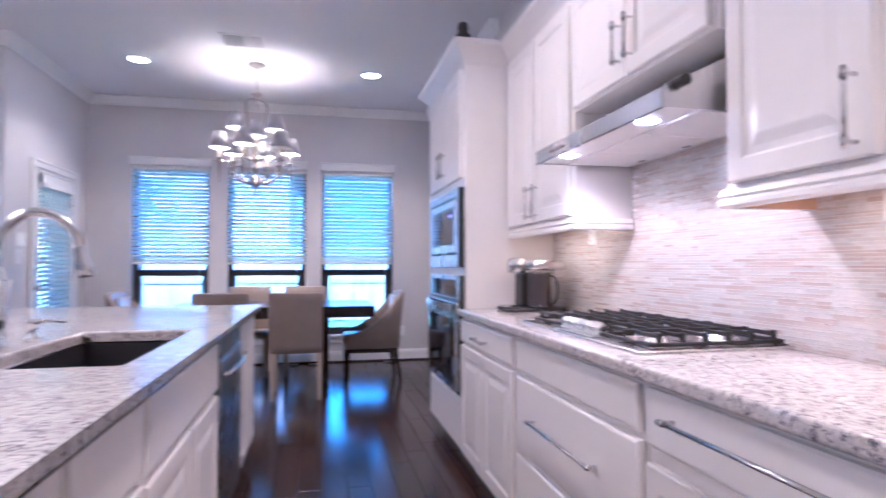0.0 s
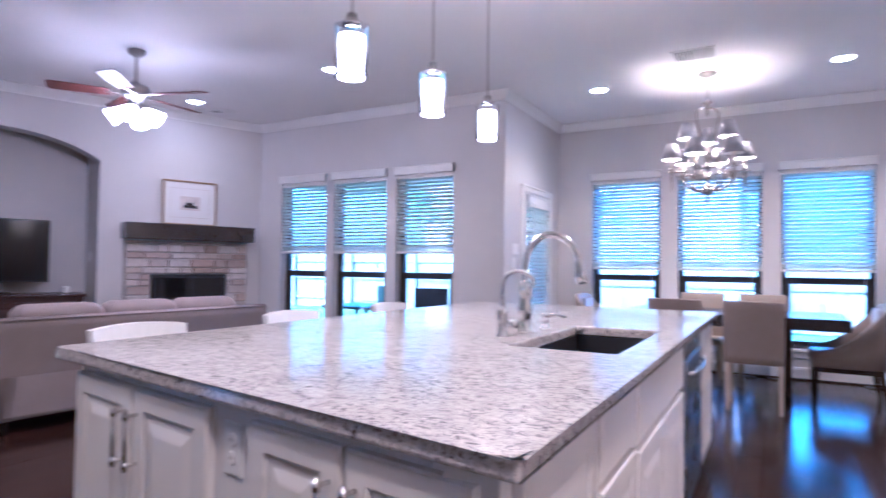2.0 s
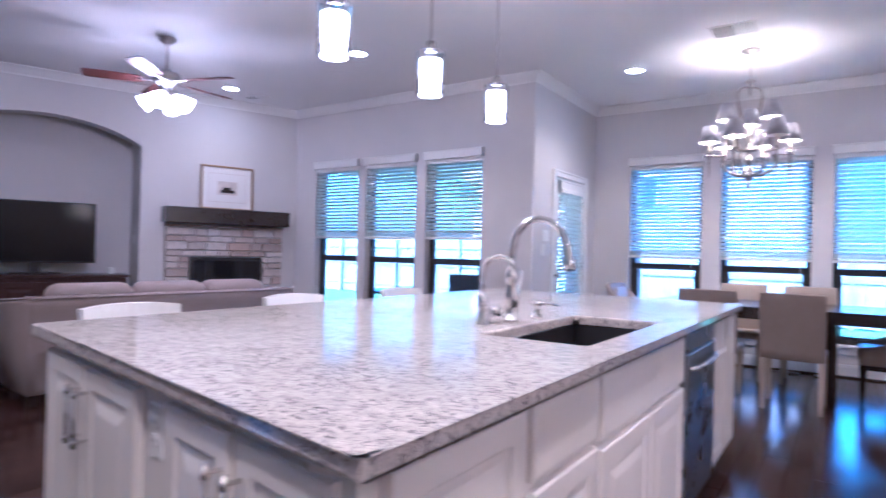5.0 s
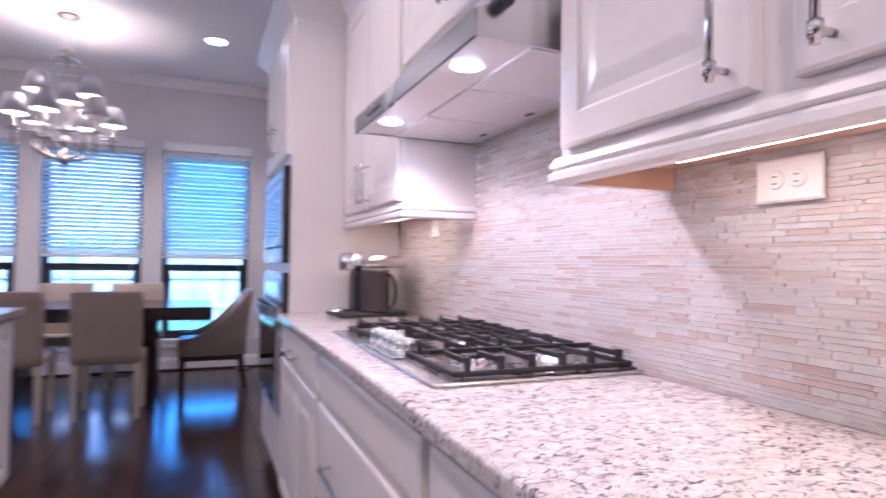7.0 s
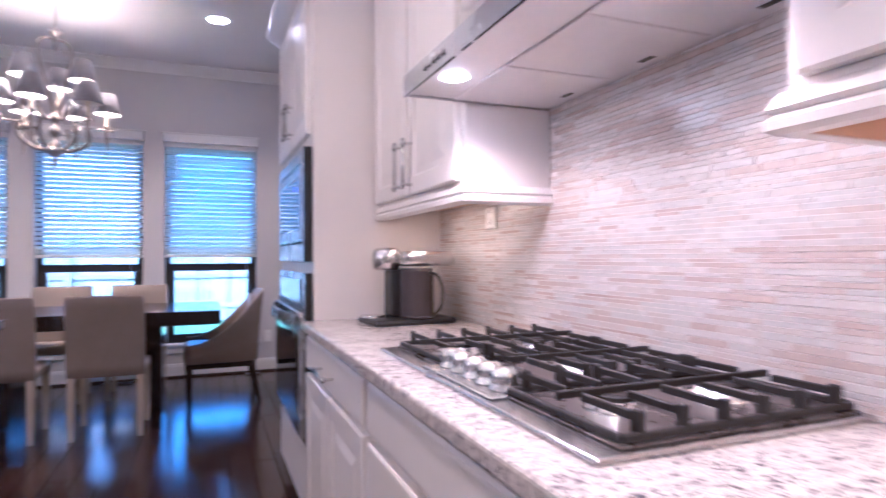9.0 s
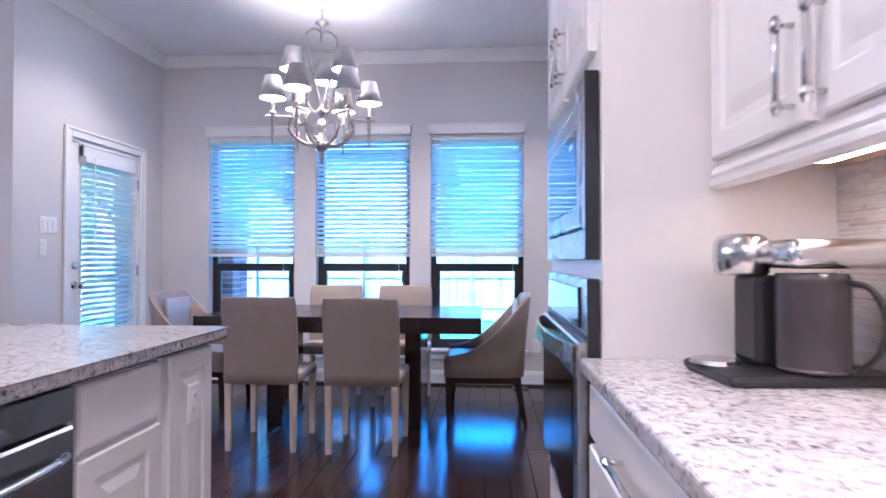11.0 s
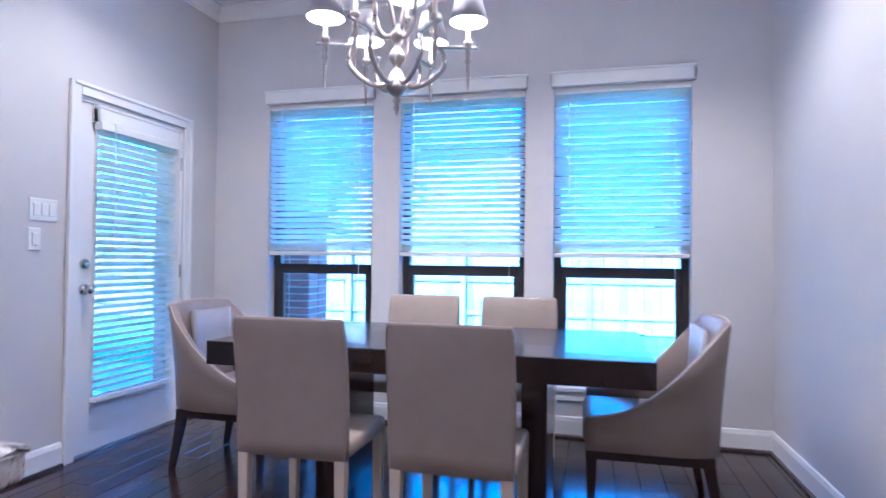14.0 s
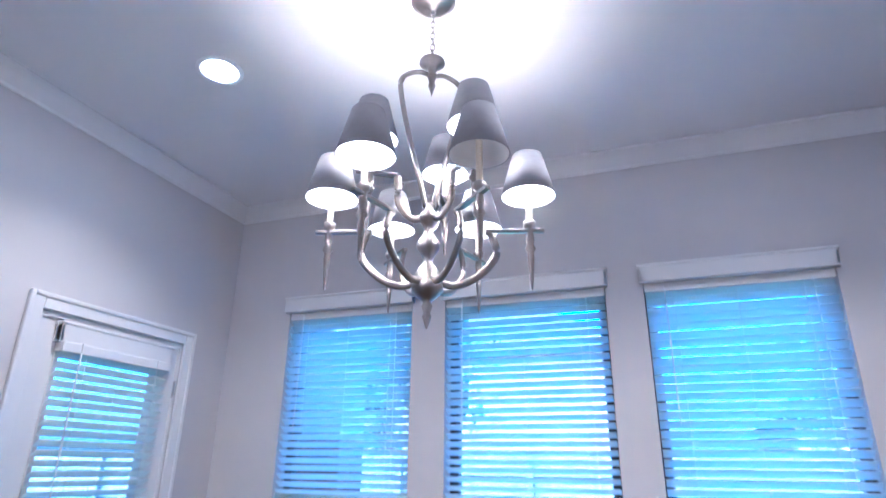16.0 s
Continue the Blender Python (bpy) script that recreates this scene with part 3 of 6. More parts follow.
def glazed_door():
    """The half-light door to the garden, with casing, knob, deadbolt and hinges; it faces +x."""
    y0, y1, h = DOOR
    w = y1 - y0
    d = thing("door_1", "white glazed garden door, closed, with blind over its glass", "door", (DX, y0, 0), 90, kind="structure")
    bm = bmesh.new()
    for a, c, z0, z1 in ((0.012, 0.125, 0.02, h - 0.02), (w - 0.125, w - 0.012, 0.02, h - 0.02), (0.125, w - 0.125, 0.02, 0.28), (0.125, w - 0.125, h - 0.14, h - 0.02)):
        box(bm, a, 0.012, z0, c, 0.056, z1)
    part("door_slab", bm, M_TRIM, d)
    bm = bmesh.new()
    for a, c, z0, z1 in ((0.112, 0.14, 0.265, h - 0.125), (w - 0.14, w - 0.112, 0.265, h - 0.125), (0.14, w - 0.14, 0.265, 0.295), (0.14, w - 0.14, h - 0.155, h - 0.125)):
        box(bm, a, 0.004, z0, c, 0.0119, z1, 0.003)
    part("glazing_bead", bm, M_TRIM, d)
    p = part("pane", cube(0.125, 0.032, 0.28, w - 0.125, 0.036, h - 0.14), M_GLASS, d)
    p.visible_shadow = False
    bm = bmesh.new()
    c = 0.072
    for a, e, z0, z1 in ((-c, -0.004, 0, h + c), (w + 0.004, w + c, 0, h + c), (-0.004, w + 0.004, h + 0.004, h + c)):
        box(bm, a, -0.018, z0, e, -0.001, z1, 0.004)
    for a, e, z0, z1 in ((-c - 0.006, -c + 0.016, 0, h + c + 0.006), (w + c - 0.016, w + c + 0.006, 0, h + c + 0.006), (-c + 0.016, w + c - 0.016, h + c - 0.016, h + c + 0.006)):
        box(bm, a, -0.026, z0, e, -0.002, z1, 0.004)
    part("casing", bm, M_TRIM, d)
    bm = bmesh.new()
    box(bm, -0.001, 0.0, 0, 0.012, 0.2, h)
    box(bm, w - 0.012, 0.0, 0, w + 0.001, 0.2, h)
    box(bm, 0.012, 0.0, h - 0.02, w - 0.012, 0.2, h)
    part("jamb", bm, M_TRIM, d)
    part("threshold", cube(0.0, 0.0, -0.01, w, 0.2, 0.018, 0.004), M_PEWTER, d)
    part("knob", lathe([(0, 0), (0.032, 0), (0.032, 0.006), (0.012, 0.010), (0.011, 0.03), (0.024, 0.038), (0.029, 0.05), (0.024, 0.062), (0.001, 0.066)], 20, pose(0.062, 0.012, 0.955, 90)), M_CHROME, d, "brushed nickel round knob", True)
    part("deadbolt", lathe([(0, 0), (0.031, 0), (0.031, 0.01), (0.024, 0.016), (0.001, 0.017)], 20, pose(0.062, 0.012, 1.10, 90)), M_CHROME, d, "brushed nickel deadbolt", True)
    for z in (0.25, 1.05, 1.80):
        part("hinge", cube(w - 0.016, 0.0, z - 0.045, w + 0.002, 0.0118, z + 0.045, 0.003), M_CHROME, d)
    blind("door_blind", (DX - 0.006, y0 + 0.105, 0), 90, w - 0.21, 1.93, 0.30, -0.012, 0.0425, 0.012, -33)


glazed_door()
plate("light_switch", "white triple rocker switch plate on grey wall", (DX, 6.535, 1.385), 90, 0.165, 0.118, "switch", 3)
plate("light_switch", "white single rocker switch plate on grey wall", (DX, 6.485, 1.23), 90, 0.072, 0.118, "switch", 1)
plate("light_switch", "white switch plate on the grey dining wall", (RX, 6.24, 1.36), -90, 0.072, 0.118, "switch", 1)
plate("wall_outlet", "white duplex outlet low on grey wall", (RX, 6.43, 0.36), -90, 0.072, 0.118, "outlet")
plate("wall_outlet", "white duplex outlet low on the window wall", (1.60, FY, 0.36), 0, 0.072, 0.118, "outlet")


# ---- ceiling fittings ----
def can(x, y, watts, r=0.078):
    c = thing("recessed_light", "round white recessed ceiling light, lit", "ceiling light", (x, y, CEIL), group="recessed ceiling lights")
    part("trim_ring", lathe([(r, 0.0), (r, -0.004), (r + 0.008, -0.007), (r + 0.022, -0.003), (r + 0.024, 0.0)], 28), M_TRIM, c, smooth=True)
    part("lens", lathe([(0.0, -0.003), (r, -0.003)], 28), M_CANLIGHT, c)
    lamp("SPOT", x, y, CEIL - 0.03, watts, 0.07, WARM, 130)


for x, y, w in ((-1.04, 6.66, 22), (1.10, 6.68, 30), (-3.14, 4.85, 20), (-5.30, 5.00, 3), (-5.40, 2.39, 14), (0.75, 0.45, 46), (0.75, 3.0, 26), (-2.6, 0.6, 44)):
    can(x, y, w)


def ceiling_vent(x, y, w, d, turn, label):
    v = thing("ceiling_vent", label, "air vent", (x, y, CEIL), turn)
    bm = bmesh.new()
    for a, b, c, e in ((-w / 2, -d / 2, w / 2, -d / 2 + 0.022), (-w / 2, d / 2 - 0.022, w / 2, d / 2), (-w / 2, -d / 2 + 0.022, -w / 2 + 0.022, d / 2 - 0.022), (w / 2 - 0.022, -d / 2 + 0.022, w / 2, d / 2 - 0.022)):
        box(bm, a, b, -0.010, c, e, -0.001, 0.002)
    part("frame", bm, M_TRIM, v)
    part("backing", cube(-w / 2 + 0.02, -d / 2 + 0.02, -0.003, w / 2 - 0.02, d / 2 - 0.02, -0.001), M_BLACK, v)
    n = 12
    s = finish("slat", box(bmesh.new(), -0.010, -d / 2 + 0.022, -0.001, 0.010, d / 2 - 0.022, 0.001), M_TRIM)
    for i in range(n):
        piece("slat", s, v, pose(-w / 2 + 0.035 + (w - 0.07) * i / (n - 1), 0, -0.008, 0, 38 if i < n / 2 else -38, 0))


ceiling_vent(-0.04, 5.98, 0.36, 0.30, 0, "white louvred square ceiling air vent")
ceiling_vent(-5.35, 5.42, 0.34, 0.16, 20, "grey louvred ceiling air vent")


# ---- kitchen run along the east wall ----
CF, BF, UF, TF = 1.355, 1.392, 1.672, 1.408
TOP = 0.915


def counter_slab(x0, y0, x1, y1, hole=None, r=0.03, skew=0.0):
    """Granite with a worn bullnose edge, and an opening for a sink where there is one."""
    bm = bmesh.new()
    z0, z1 = TOP - 0.038, TOP
    if hole:
        hx0, hy0, hx1, hy1 = hole
        out = [(x0, y0 + skew), (x1, y0), (x1, y1), (x0, y1)]
        inn = [(hx0, hy0), (hx1, hy0), (hx1, hy1), (hx0, hy1)]
        tv = [[bm.verts.new((*p, z1)) for p in lst] for lst in (out, inn)]
        bv = [[bm.verts.new((*p, z0)) for p in lst] for lst in (out, inn)]
        for i in range(4):
            j = (i + 1) % 4
            bm.faces.new((tv[0][i], tv[0][j], tv[1][j], tv[1][i]))
            bm.faces.new((bv[0][i], bv[0][j], bv[1][j], bv[1][i]))
            bm.faces.new((tv[0][i], tv[0][j], bv[0][j], bv[0][i]))
            bm.faces.new((tv[1][i], tv[1][j], bv[1][j], bv[1][i]))
        up = [e for e in bm.edges if len({v.co.z for v in e.verts}) == 2]
        bmesh.ops.bevel(bm, geom=up, offset=r, segments=5, affect="EDGES", profile=0.5)
    else:
        box(bm, x0, y0, z0, x1, y1, z1)
    bm.normal_update()
    flat = [e for e in bm.edges if abs(e.verts[0].co.z - e.verts[1].co.z) < 1e-6 and len(e.link_faces) == 2 and e.calc_face_angle(0) > 1.0]
    bmesh.ops.bevel(bm, geom=flat, offset=0.009, segments=3, affect="EDGES", profile=0.5)
    return bm


counter = part("kitchen_counter", counter_slab(CF, -2.85, RX - 0.002, 4.028), M_GRANITE)
tagged(counter, "speckled white and grey polished granite counter", "counter")


def unit(name, label, x_face, y_end, w, z0, h, depth, turn=-90, gaps=True):
    """A cabinet box whose front faces -x (turn -90), from y_end towards -y."""
    u = thing(name, label, "cabinet", (x_face, y_end, z0), turn)
    part("body", cube(0.002, 0.0, 0, w - 0.002, depth, h, 0.002), M_CAB, u)
    return u


def toe(u, w, depth):
    part("toe_kick", cube(0.0, 0.07, -0.10, w, depth, -0.001), M_CAB, u)


depth_b = RX - BF - 0.004
z0, hb = 0.102, TOP - 0.040 - 0.102
u = unit("base_cabinet", "white base cabinet with a drawer and two doors", BF, 4.026, 0.93, z0, hb, depth_b)
toe(u, 0.93, depth_b)
front(u, "drawer", 0.02, 0.637, 0.89, 0.122, PLAIN, (0.455, 0.69, 0.22, False))
front(u, "door", 0.02, 0.03, 0.44, 0.588)
front(u, "door", 0.47, 0.03, 0.44, 0.588)
u = unit("base_cabinet", "white drawer cabinet under the cooktop with bar pulls", BF, 3.094, 0.965, z0, hb, depth_b)
toe(u, 0.965, depth_b)
front(u, "drawer", 0.02, 0.64, 0.925, 0.12, PLAIN)
front(u, "drawer", 0.02, 0.33, 0.925, 0.288, PLAIN, (0.48, 0.482, 0.52, False))
front(u, "drawer", 0.02, 0.03, 0.925, 0.28, PLAIN, (0.48, 0.18, 0.52, False))
for y in (2.127, 1.125, 0.123, -0.879):
    u = unit("base_cabinet", "white base cabinet with wide drawer and two panel doors", BF, y, 1.0, z0, hb, depth_b)
    toe(u, 1.0, depth_b)
    front(u, "drawer", 0.02, 0.622, 0.96, 0.138, PLAIN, (0.40, 0.704, 0.56, False))
    front(u, "door", 0.02, 0.03, 0.475, 0.55, RAISED, (0.455, 0.48, 0.16, True))
    front(u, "door", 0.505, 0.03, 0.475, 0.55, RAISED, (0.545, 0.48, 0.16, True))

# upper cabinets
UZ0, UZ1 = 1.362, 2.325
RAILP = [(-0.001, 0.0), (0.006, 0.0), (0.012, -0.008), (0.016, -0.020), (0.010, -0.026), (0.018, -0.034), (0.018, -0.046), (0.008, -0.052), (-0.016, -0.052), (-0.016, 0.0)]
CROWNC = [(-0.02, 0.0), (0.003, 0.0), (0.008, 0.018), (0.030, 0.050), (0.062, 0.085), (0.078, 0.098), (0.080, 0.125), (-0.02, 0.125)]


def trim_run(name, path, profile, z, parent, label=""):
    part(name, molding(name, path, [(d, z + h) for d, h in profile]), M_CAB, parent, label)


du = RX - UF - 0.004
u = unit("upper_cabinet", "white two-door wall cabinet beside the range hood", UF, 4.026, 0.874, UZ0, UZ1 - UZ0, du)
part("underside", cube(0.012, 0.02, -0.005, 0.862, du - 0.01, -0.001), M_CABIN, u)
front(u, "door", 0.022, 0.012, 0.395, 0.925, RAISED, (0.385, 0.112, 0.17, True))
front(u, "door", 0.442, 0.012, 0.405, 0.925, RAISED, (0.478, 0.112, 0.17, True))
trim_run("light_rail", [(0.874, du), (0.874, 0.0), (0.0, 0.0)], RAILP, 0.0, u)
trim_run("crown", [(0.874, 0.0), (0.0, 0.0)], CROWNC, UZ1 - UZ0 - 0.02, u)
HZ = 1.815
u = unit("upper_cabinet", "white two-door wall cabinet above the range hood", UF, 3.150, 0.93, HZ, UZ1 - HZ, du)
front(u, "door", 0.02, 0.012, 0.44, 0.465, RAISED, (0.425, 0.14, 0.16, True))
front(u, "door", 0.47, 0.012, 0.44, 0.465, RAISED, (0.508, 0.14, 0.16, True))
trim_run("crown", [(0.93, 0.0), (0.0, 0.0)], CROWNC, UZ1 - HZ - 0.02, u)
y = 2.193
for k in range(3):
    u = unit("upper_cabinet", "white two-door wall cabinet with raised panels", UF, y, 0.95, UZ0, UZ1 - UZ0, du)
    part("underside", cube(0.012, 0.02, -0.005, 0.938, du - 0.01, -0.001), M_CABIN, u)
    if k == 0:
        part("inner_rail", cube(0.0165, 0.018, -0.051, 0.019, du - 0.004, -0.0055), M_CABIN, u, "unpainted wood inside the light rail")
    front(u, "door", 0.026, 0.012, 0.422, 0.925, RAISED, (0.412, 0.112, 0.17, True))
    front(u, "door", 0.502, 0.012, 0.422, 0.925, RAISED, (0.552, 0.112, 0.17, True))
    trim_run("light_rail", ([(0.95, 0.0), (0.0, 0.0), (0.0, du)] if k == 0 else [(0.95, 0.0), (0.0, 0.0)]), RAILP, 0.0, u)
    trim_run("crown", [(0.95, 0.0), (0.0, 0.0)], CROWNC, UZ1 - UZ0 - 0.02, u)
    y -= 0.952

# tall oven cabinet
TY0, TY1, TZ1 = 4.032, 5.06, 2.325
dt = RX - TF - 0.004
u = thing("oven_cabinet", "tall white cabinet holding wall oven and microwave", "cabinet", (TF, TY1, 0), -90)
tw = TY1 - TY0
part("body", cube(0, 0.0, 0.10, tw, dt, TZ1, 0.003), M_CAB, u)
part("toe_kick", cube(0.0, 0.07, 0.0, tw, dt, 0.099), M_CAB, u)
front(u, "drawer", 0.09, 0.115, tw - 0.12, 0.27, PLAIN)
front(u, "door", 0.06, 1.665, 0.44, 0.63, RAISED, (0.465, 1.80, 0.16, True))
front(u, "door", 0.53, 1.665, 0.44, 0.63, RAISED, (0.565, 1.80, 0.16, True))
trim_run("crown", [(tw, dt - 0.2), (tw, 0.0), (0.0, 0.0), (0.0, dt)], CROWNC, TZ1 - 0.02, u)


def wall_oven():
    w = 0.845
    o = thing("wall_oven", "stainless steel built-in wall oven with black glass", "oven", (TF - 0.002, 4.905, 0.415), -90)
    part("body", cube(0.0, -0.030, 0.0, w, -0.001, 0.685, 0.004), M_STEEL, o)
    part("side_trim", cube(w - 0.001, -0.030, 0.0, w + 0.006, -0.001, 0.685), M_BLACK, o)
    part("control_panel", panel(w - 0.15, 0.105, 0.006, [(0, 0.002), (0.004, 0)]), M_BLACKGLASS, o, "black glass control panel", at=(0.05, -0.030, 0.555))
    d = part("oven_door", panel(w - 0.01, 0.50, 0.022, [(0, 0.004), (0.006, 0)]), M_STEEL, o, "stainless steel oven door", at=(0.005, -0.030, 0.03))
    part("window", panel(w - 0.16, 0.37, 0.004, [(0, 0.001), (0.003, 0)]), M_BLACKGLASS, d, "black glass oven window", at=(0.075, -0.022, 0.035))
    part("vent_gap", cube(0.004, -0.0335, 0.532, w - 0.004, -0.0305, 0.548), M_BLACK, o)
    n = 16
    pts = [(0.02 + (w - 0.05) * i / n, -0.030 - 0.045 * math.sin(math.pi * min(1, max(0, i / n))) ** 0.6, 0.468) for i in range(n + 1)]
    bm = bmesh.new()
    rows = [[bm.verts.new((x, y + dy, z + dz)) for dy, dz in ((0, -0.024), (0.010, -0.024), (0.010, 0.024), (0, 0.024))] for x, y, z in pts]
    for a, b in zip(rows, rows[1:]):
        for k in range(4):
            bm.faces.new((a[k], a[(k + 1) % 4], b[(k + 1) % 4], b[k]))
    bm.faces.new(rows[0])
    bm.faces.new(rows[-1])
    for x in (0.02, w - 0.05):
        box(bm, x, -0.036, 0.446, x + 0.02, -0.022, 0.490, 0.002)
    part("handle", bm, M_STEEL, d, "bowed flat stainless steel handle")


def microwave():
    w, h = 0.845, 0.46
    o = thing("microwave", "built-in stainless steel microwave with trim frame", "microwave", (TF - 0.002, 4.905, 1.146), -90)
    bm = bmesh.new()
    for a, c, z0, z1 in ((0, w, 0, 0.075), (0, w, h - 0.05, h), (0, 0.05, 0.075, h - 0.05), (w - 0.05, w, 0.075, h - 0.05)):
        box(bm, a, -0.034, z0, c, -0.001, z1, 0.003)
    part("trim_frame", bm, M_STEEL, o)
    part("side_trim", cube(w - 0.001, -0.034, 0.0, w + 0.006, -0.001, h), M_BLACK, o)
    part("gap", cube(0.045, -0.012, 0.07, w - 0.045, -0.002, h - 0.045), M_BLACK, o)
    part("face", panel(w - 0.118, h - 0.143, 0.030, [(0, 0.004), (0.006, 0), (0.045, 0), (0.049, 0.004)]), M_STEEL, o, at=(0.059, -0.008, 0.084))
    part("window", panel(w - 0.222, h - 0.248, 0.004, [(0, 0.001), (0.002, 0)]), M_BLACKGLASS, o, "black glass microwave door", at=(0.111, -0.034, 0.136))
    part("display", cube(0.62, -0.0392, 0.30, 0.68, -0.0382, 0.315), glow("blue_clock", (0.04, 0.04, 1.0), 0.2), o)


wall_oven()
microwave()


def range_hood():
    """Slanted under-cabinet hood, with filters, lamps, buttons and the side grille; its front faces -x."""
    w, d = 0.928, RX - 1.50 - 0.004
    h = thing("range_hood", "stainless steel range hood with two lit lamps", "range hood", (1.50, 3.149, 1.585), -90)
    bm = bmesh.new()
    prof = [(0.0, 0.0), (0.0, 0.055), (0.30, 0.20), (d, 0.20), (d, 0.0)]
    a = [bm.verts.new((0.0, y, z)) for y, z in prof]
    b = [bm.verts.new((w, y, z)) for y, z in prof]
    for i in range(len(prof)):
        j = (i + 1) % len(prof)
        if i != len(prof) - 1:
            bm.faces.new((a[i], a[j], b[j], b[i]))
    bm.faces.new(a)
    bm.faces.new(b)
    part("canopy", bm, M_STEEL, h)
    part("front_rail", cube(-0.004, -0.006, -0.004, w + 0.004, 0.001, 0.055, 0.003), M_STEEL, h)
    part("underside", cube(0.004, 0.004, 0.006, w - 0.004, d - 0.002, 0.012), M_BRUSHED, h)
    fw = (w - 0.03) / 3
    for i in range(3):
        f = part("filter", panel(fw - 0.006, d - 0.16, 0.006, [(0, 0.002), (0.004, 0)]), M_BRUSHED, h, at=pose(0.015 + i * fw, d - 0.03, 0.006, 90, 0, 0))
        part("latch", cube(fw / 2 - 0.02, -0.0078, 0.02, fw / 2 + 0.02, -0.006, 0.035, 0.001), M_BLACK, f)
    for x in (0.18, w - 0.18):
        part("lamp_lens", lathe([(0, 0.003), (0.028, 0.003), (0.034, 0.006)], 20, pose(x, 0.062, -0.001)), M_CANLIGHT, h, "lit round lamp")
        wx = h.matrix_basis @ Vector((x, 0.065, -0.02))
        lamp("SPOT", wx.x, wx.y, wx.z, 5.0, 0.03, (1.0, 0.45, 0.20), 140, (0.12, 0, -1))
    for i in range(5):
        part("button", rod(bmesh.new(), (0.16 + i * 0.028, -0.006, 0.028), (0.16 + i * 0.028, -0.011, 0.028), 0.008, n=12), M_CHROME, h)
    for i in range(7):
        part("vent_slot", cube(w, 0.20 + i * 0.018, 0.05, w + 0.0015, 0.208 + i * 0.018, 0.07 + 0.008 * i), M_BLACK, h)
    part("grease_cup", rod(bmesh.new(), (w - 0.05, 0.05, 0.07), (w + 0.03, 0.05, 0.07), 0.016, n=16), M_BLACK, h)


range_hood()
for y0, y1 in ((3.30, 3.85), (1.35, 2.05), (0.45, 1.15)):
    s = thing("under_cabinet_light", "thin white under-cabinet lamp bar, lit", "lamp", (UF + 0.12, (y0 + y1) / 2, UZ0 - 0.0055))
    l2 = (y1 - y0) / 2
    part("housing", cube(-0.035, -l2, -0.014, 0.035, l2, 0.0, 0.003), M_PLATE, s)
    part("diffuser", cube(-0.028, -l2 + 0.01, -0.0165, 0.028, l2 - 0.01, -0.0142), M_STRIP, s)

# backsplash
back = structure("backsplash", cube(RX - 0.007, -2.85, TOP, RX - 0.001, 4.03, 1.80), M_GROUT, "grout bed behind the mosaic strips", "backsplash")
plate("wall_outlet", "white duplex outlet on the mosaic backsplash", (RX - 0.016, 1.91, 1.302), -90, 0.122, 0.075, "outlet")
plate("wall_outlet", "white outlet on the mosaic backsplash beside the oven cabinet", (RX - 0.016, 3.52, 1.298), -90, 0.075, 0.075, "outlet")


def cooktop():
    """Five-burner gas cooktop: steel tray, cast grates, burners, knobs. Local x runs along the counter to the west end."""
    w, d = 0.93, 0.505
    c = thing("gas_cooktop", "stainless steel gas cooktop with black cast iron grates", "cooktop", (1.437, 3.19, TOP), -90)
    part("tray", cube(0, 0, 0.0005, w, d, 0.010, 0.004, 2), M_STEEL, c)
    part("burner_pan", cube(0.012, 0.045, 0.0105, w - 0.012, d - 0.012, 0.014, 0.002), M_PAN, c, "dark enamelled burner pan")
    burners = [(0.17, 0.16, 0.045), (0.17, 0.38, 0.036), (0.465, 0.30, 0.055), (0.76, 0.16, 0.036), (0.76, 0.38, 0.045)]
    for x, y, r in burners:
        b = part("burner", lathe([(r * 1.35, 0.014), (r * 1.3, 0.020), (r, 0.024), (r, 0.030), (r * 0.6, 0.030)], 24, pose(x, y, 0)), M_STEEL, c, smooth=True)
        part("cap", lathe([(r * 0.95, 0.030), (r * 0.95, 0.037), (r * 0.8, 0.040), (0, 0.040)], 24, pose(x, y, 0)), M_IRON, b)
    part("knob_plate", cube(0.30, 0.012, 0.0106, 0.63, 0.115, 0.0145, 0.003), M_STEEL, c)
    for i in range(5):
        part("knob", lathe([(0.027, 0.0146), (0.027, 0.020), (0.022, 0.023), (0.024, 0.034), (0.023, 0.046), (0.017, 0.053), (0, 0.055)], 20, pose(0.345 + i * 0.06, 0.062, 0)), M_CHROME, c, "brushed steel knob", True)
    zt, zb = 0.050, 0.016
    for gx0, gx1, gy0 in ((0.022, 0.315, 0.055), (0.322, 0.608, 0.135), (0.615, w - 0.022, 0.055)):
        bm = bmesh.new()
        gy1 = d - 0.022
        for x in (gx0, gx1):
            box(bm, x - 0.005, gy0, zb, x + 0.005, gy1, zb + 0.011, 0.002)
        for y in (gy0, gy1):
            box(bm, gx0, y - 0.005, zb, gx1, y + 0.005, zb + 0.011, 0.002)
        mx = (gx0 + gx1) / 2
        n = 6
        for i in range(n):
            y = gy0 + 0.03 + (gy1 - gy0 - 0.06) * i / (n - 1)
            for s, x0 in ((1, gx0), (-1, gx1)):
                x1 = mx - s * (0.022 + 0.012 * (i % 2))
                box(bm, min(x0, x1), y - 0.004, zt - 0.012, max(x0, x1), y + 0.004, zt, 0.0015)
                box(bm, min(x0 - s * 0.004, x0 + s * 0.016), y - 0.005, zb + 0.006, max(x0 - s * 0.004, x0 + s * 0.016), y + 0.005, zt + 0.004, 0.002)
        box(bm, mx - 0.004, gy0, zt - 0.012, mx + 0.004, gy1, zt, 0.0015)
        part("grate", bm, M_IRON, c)


cooktop()


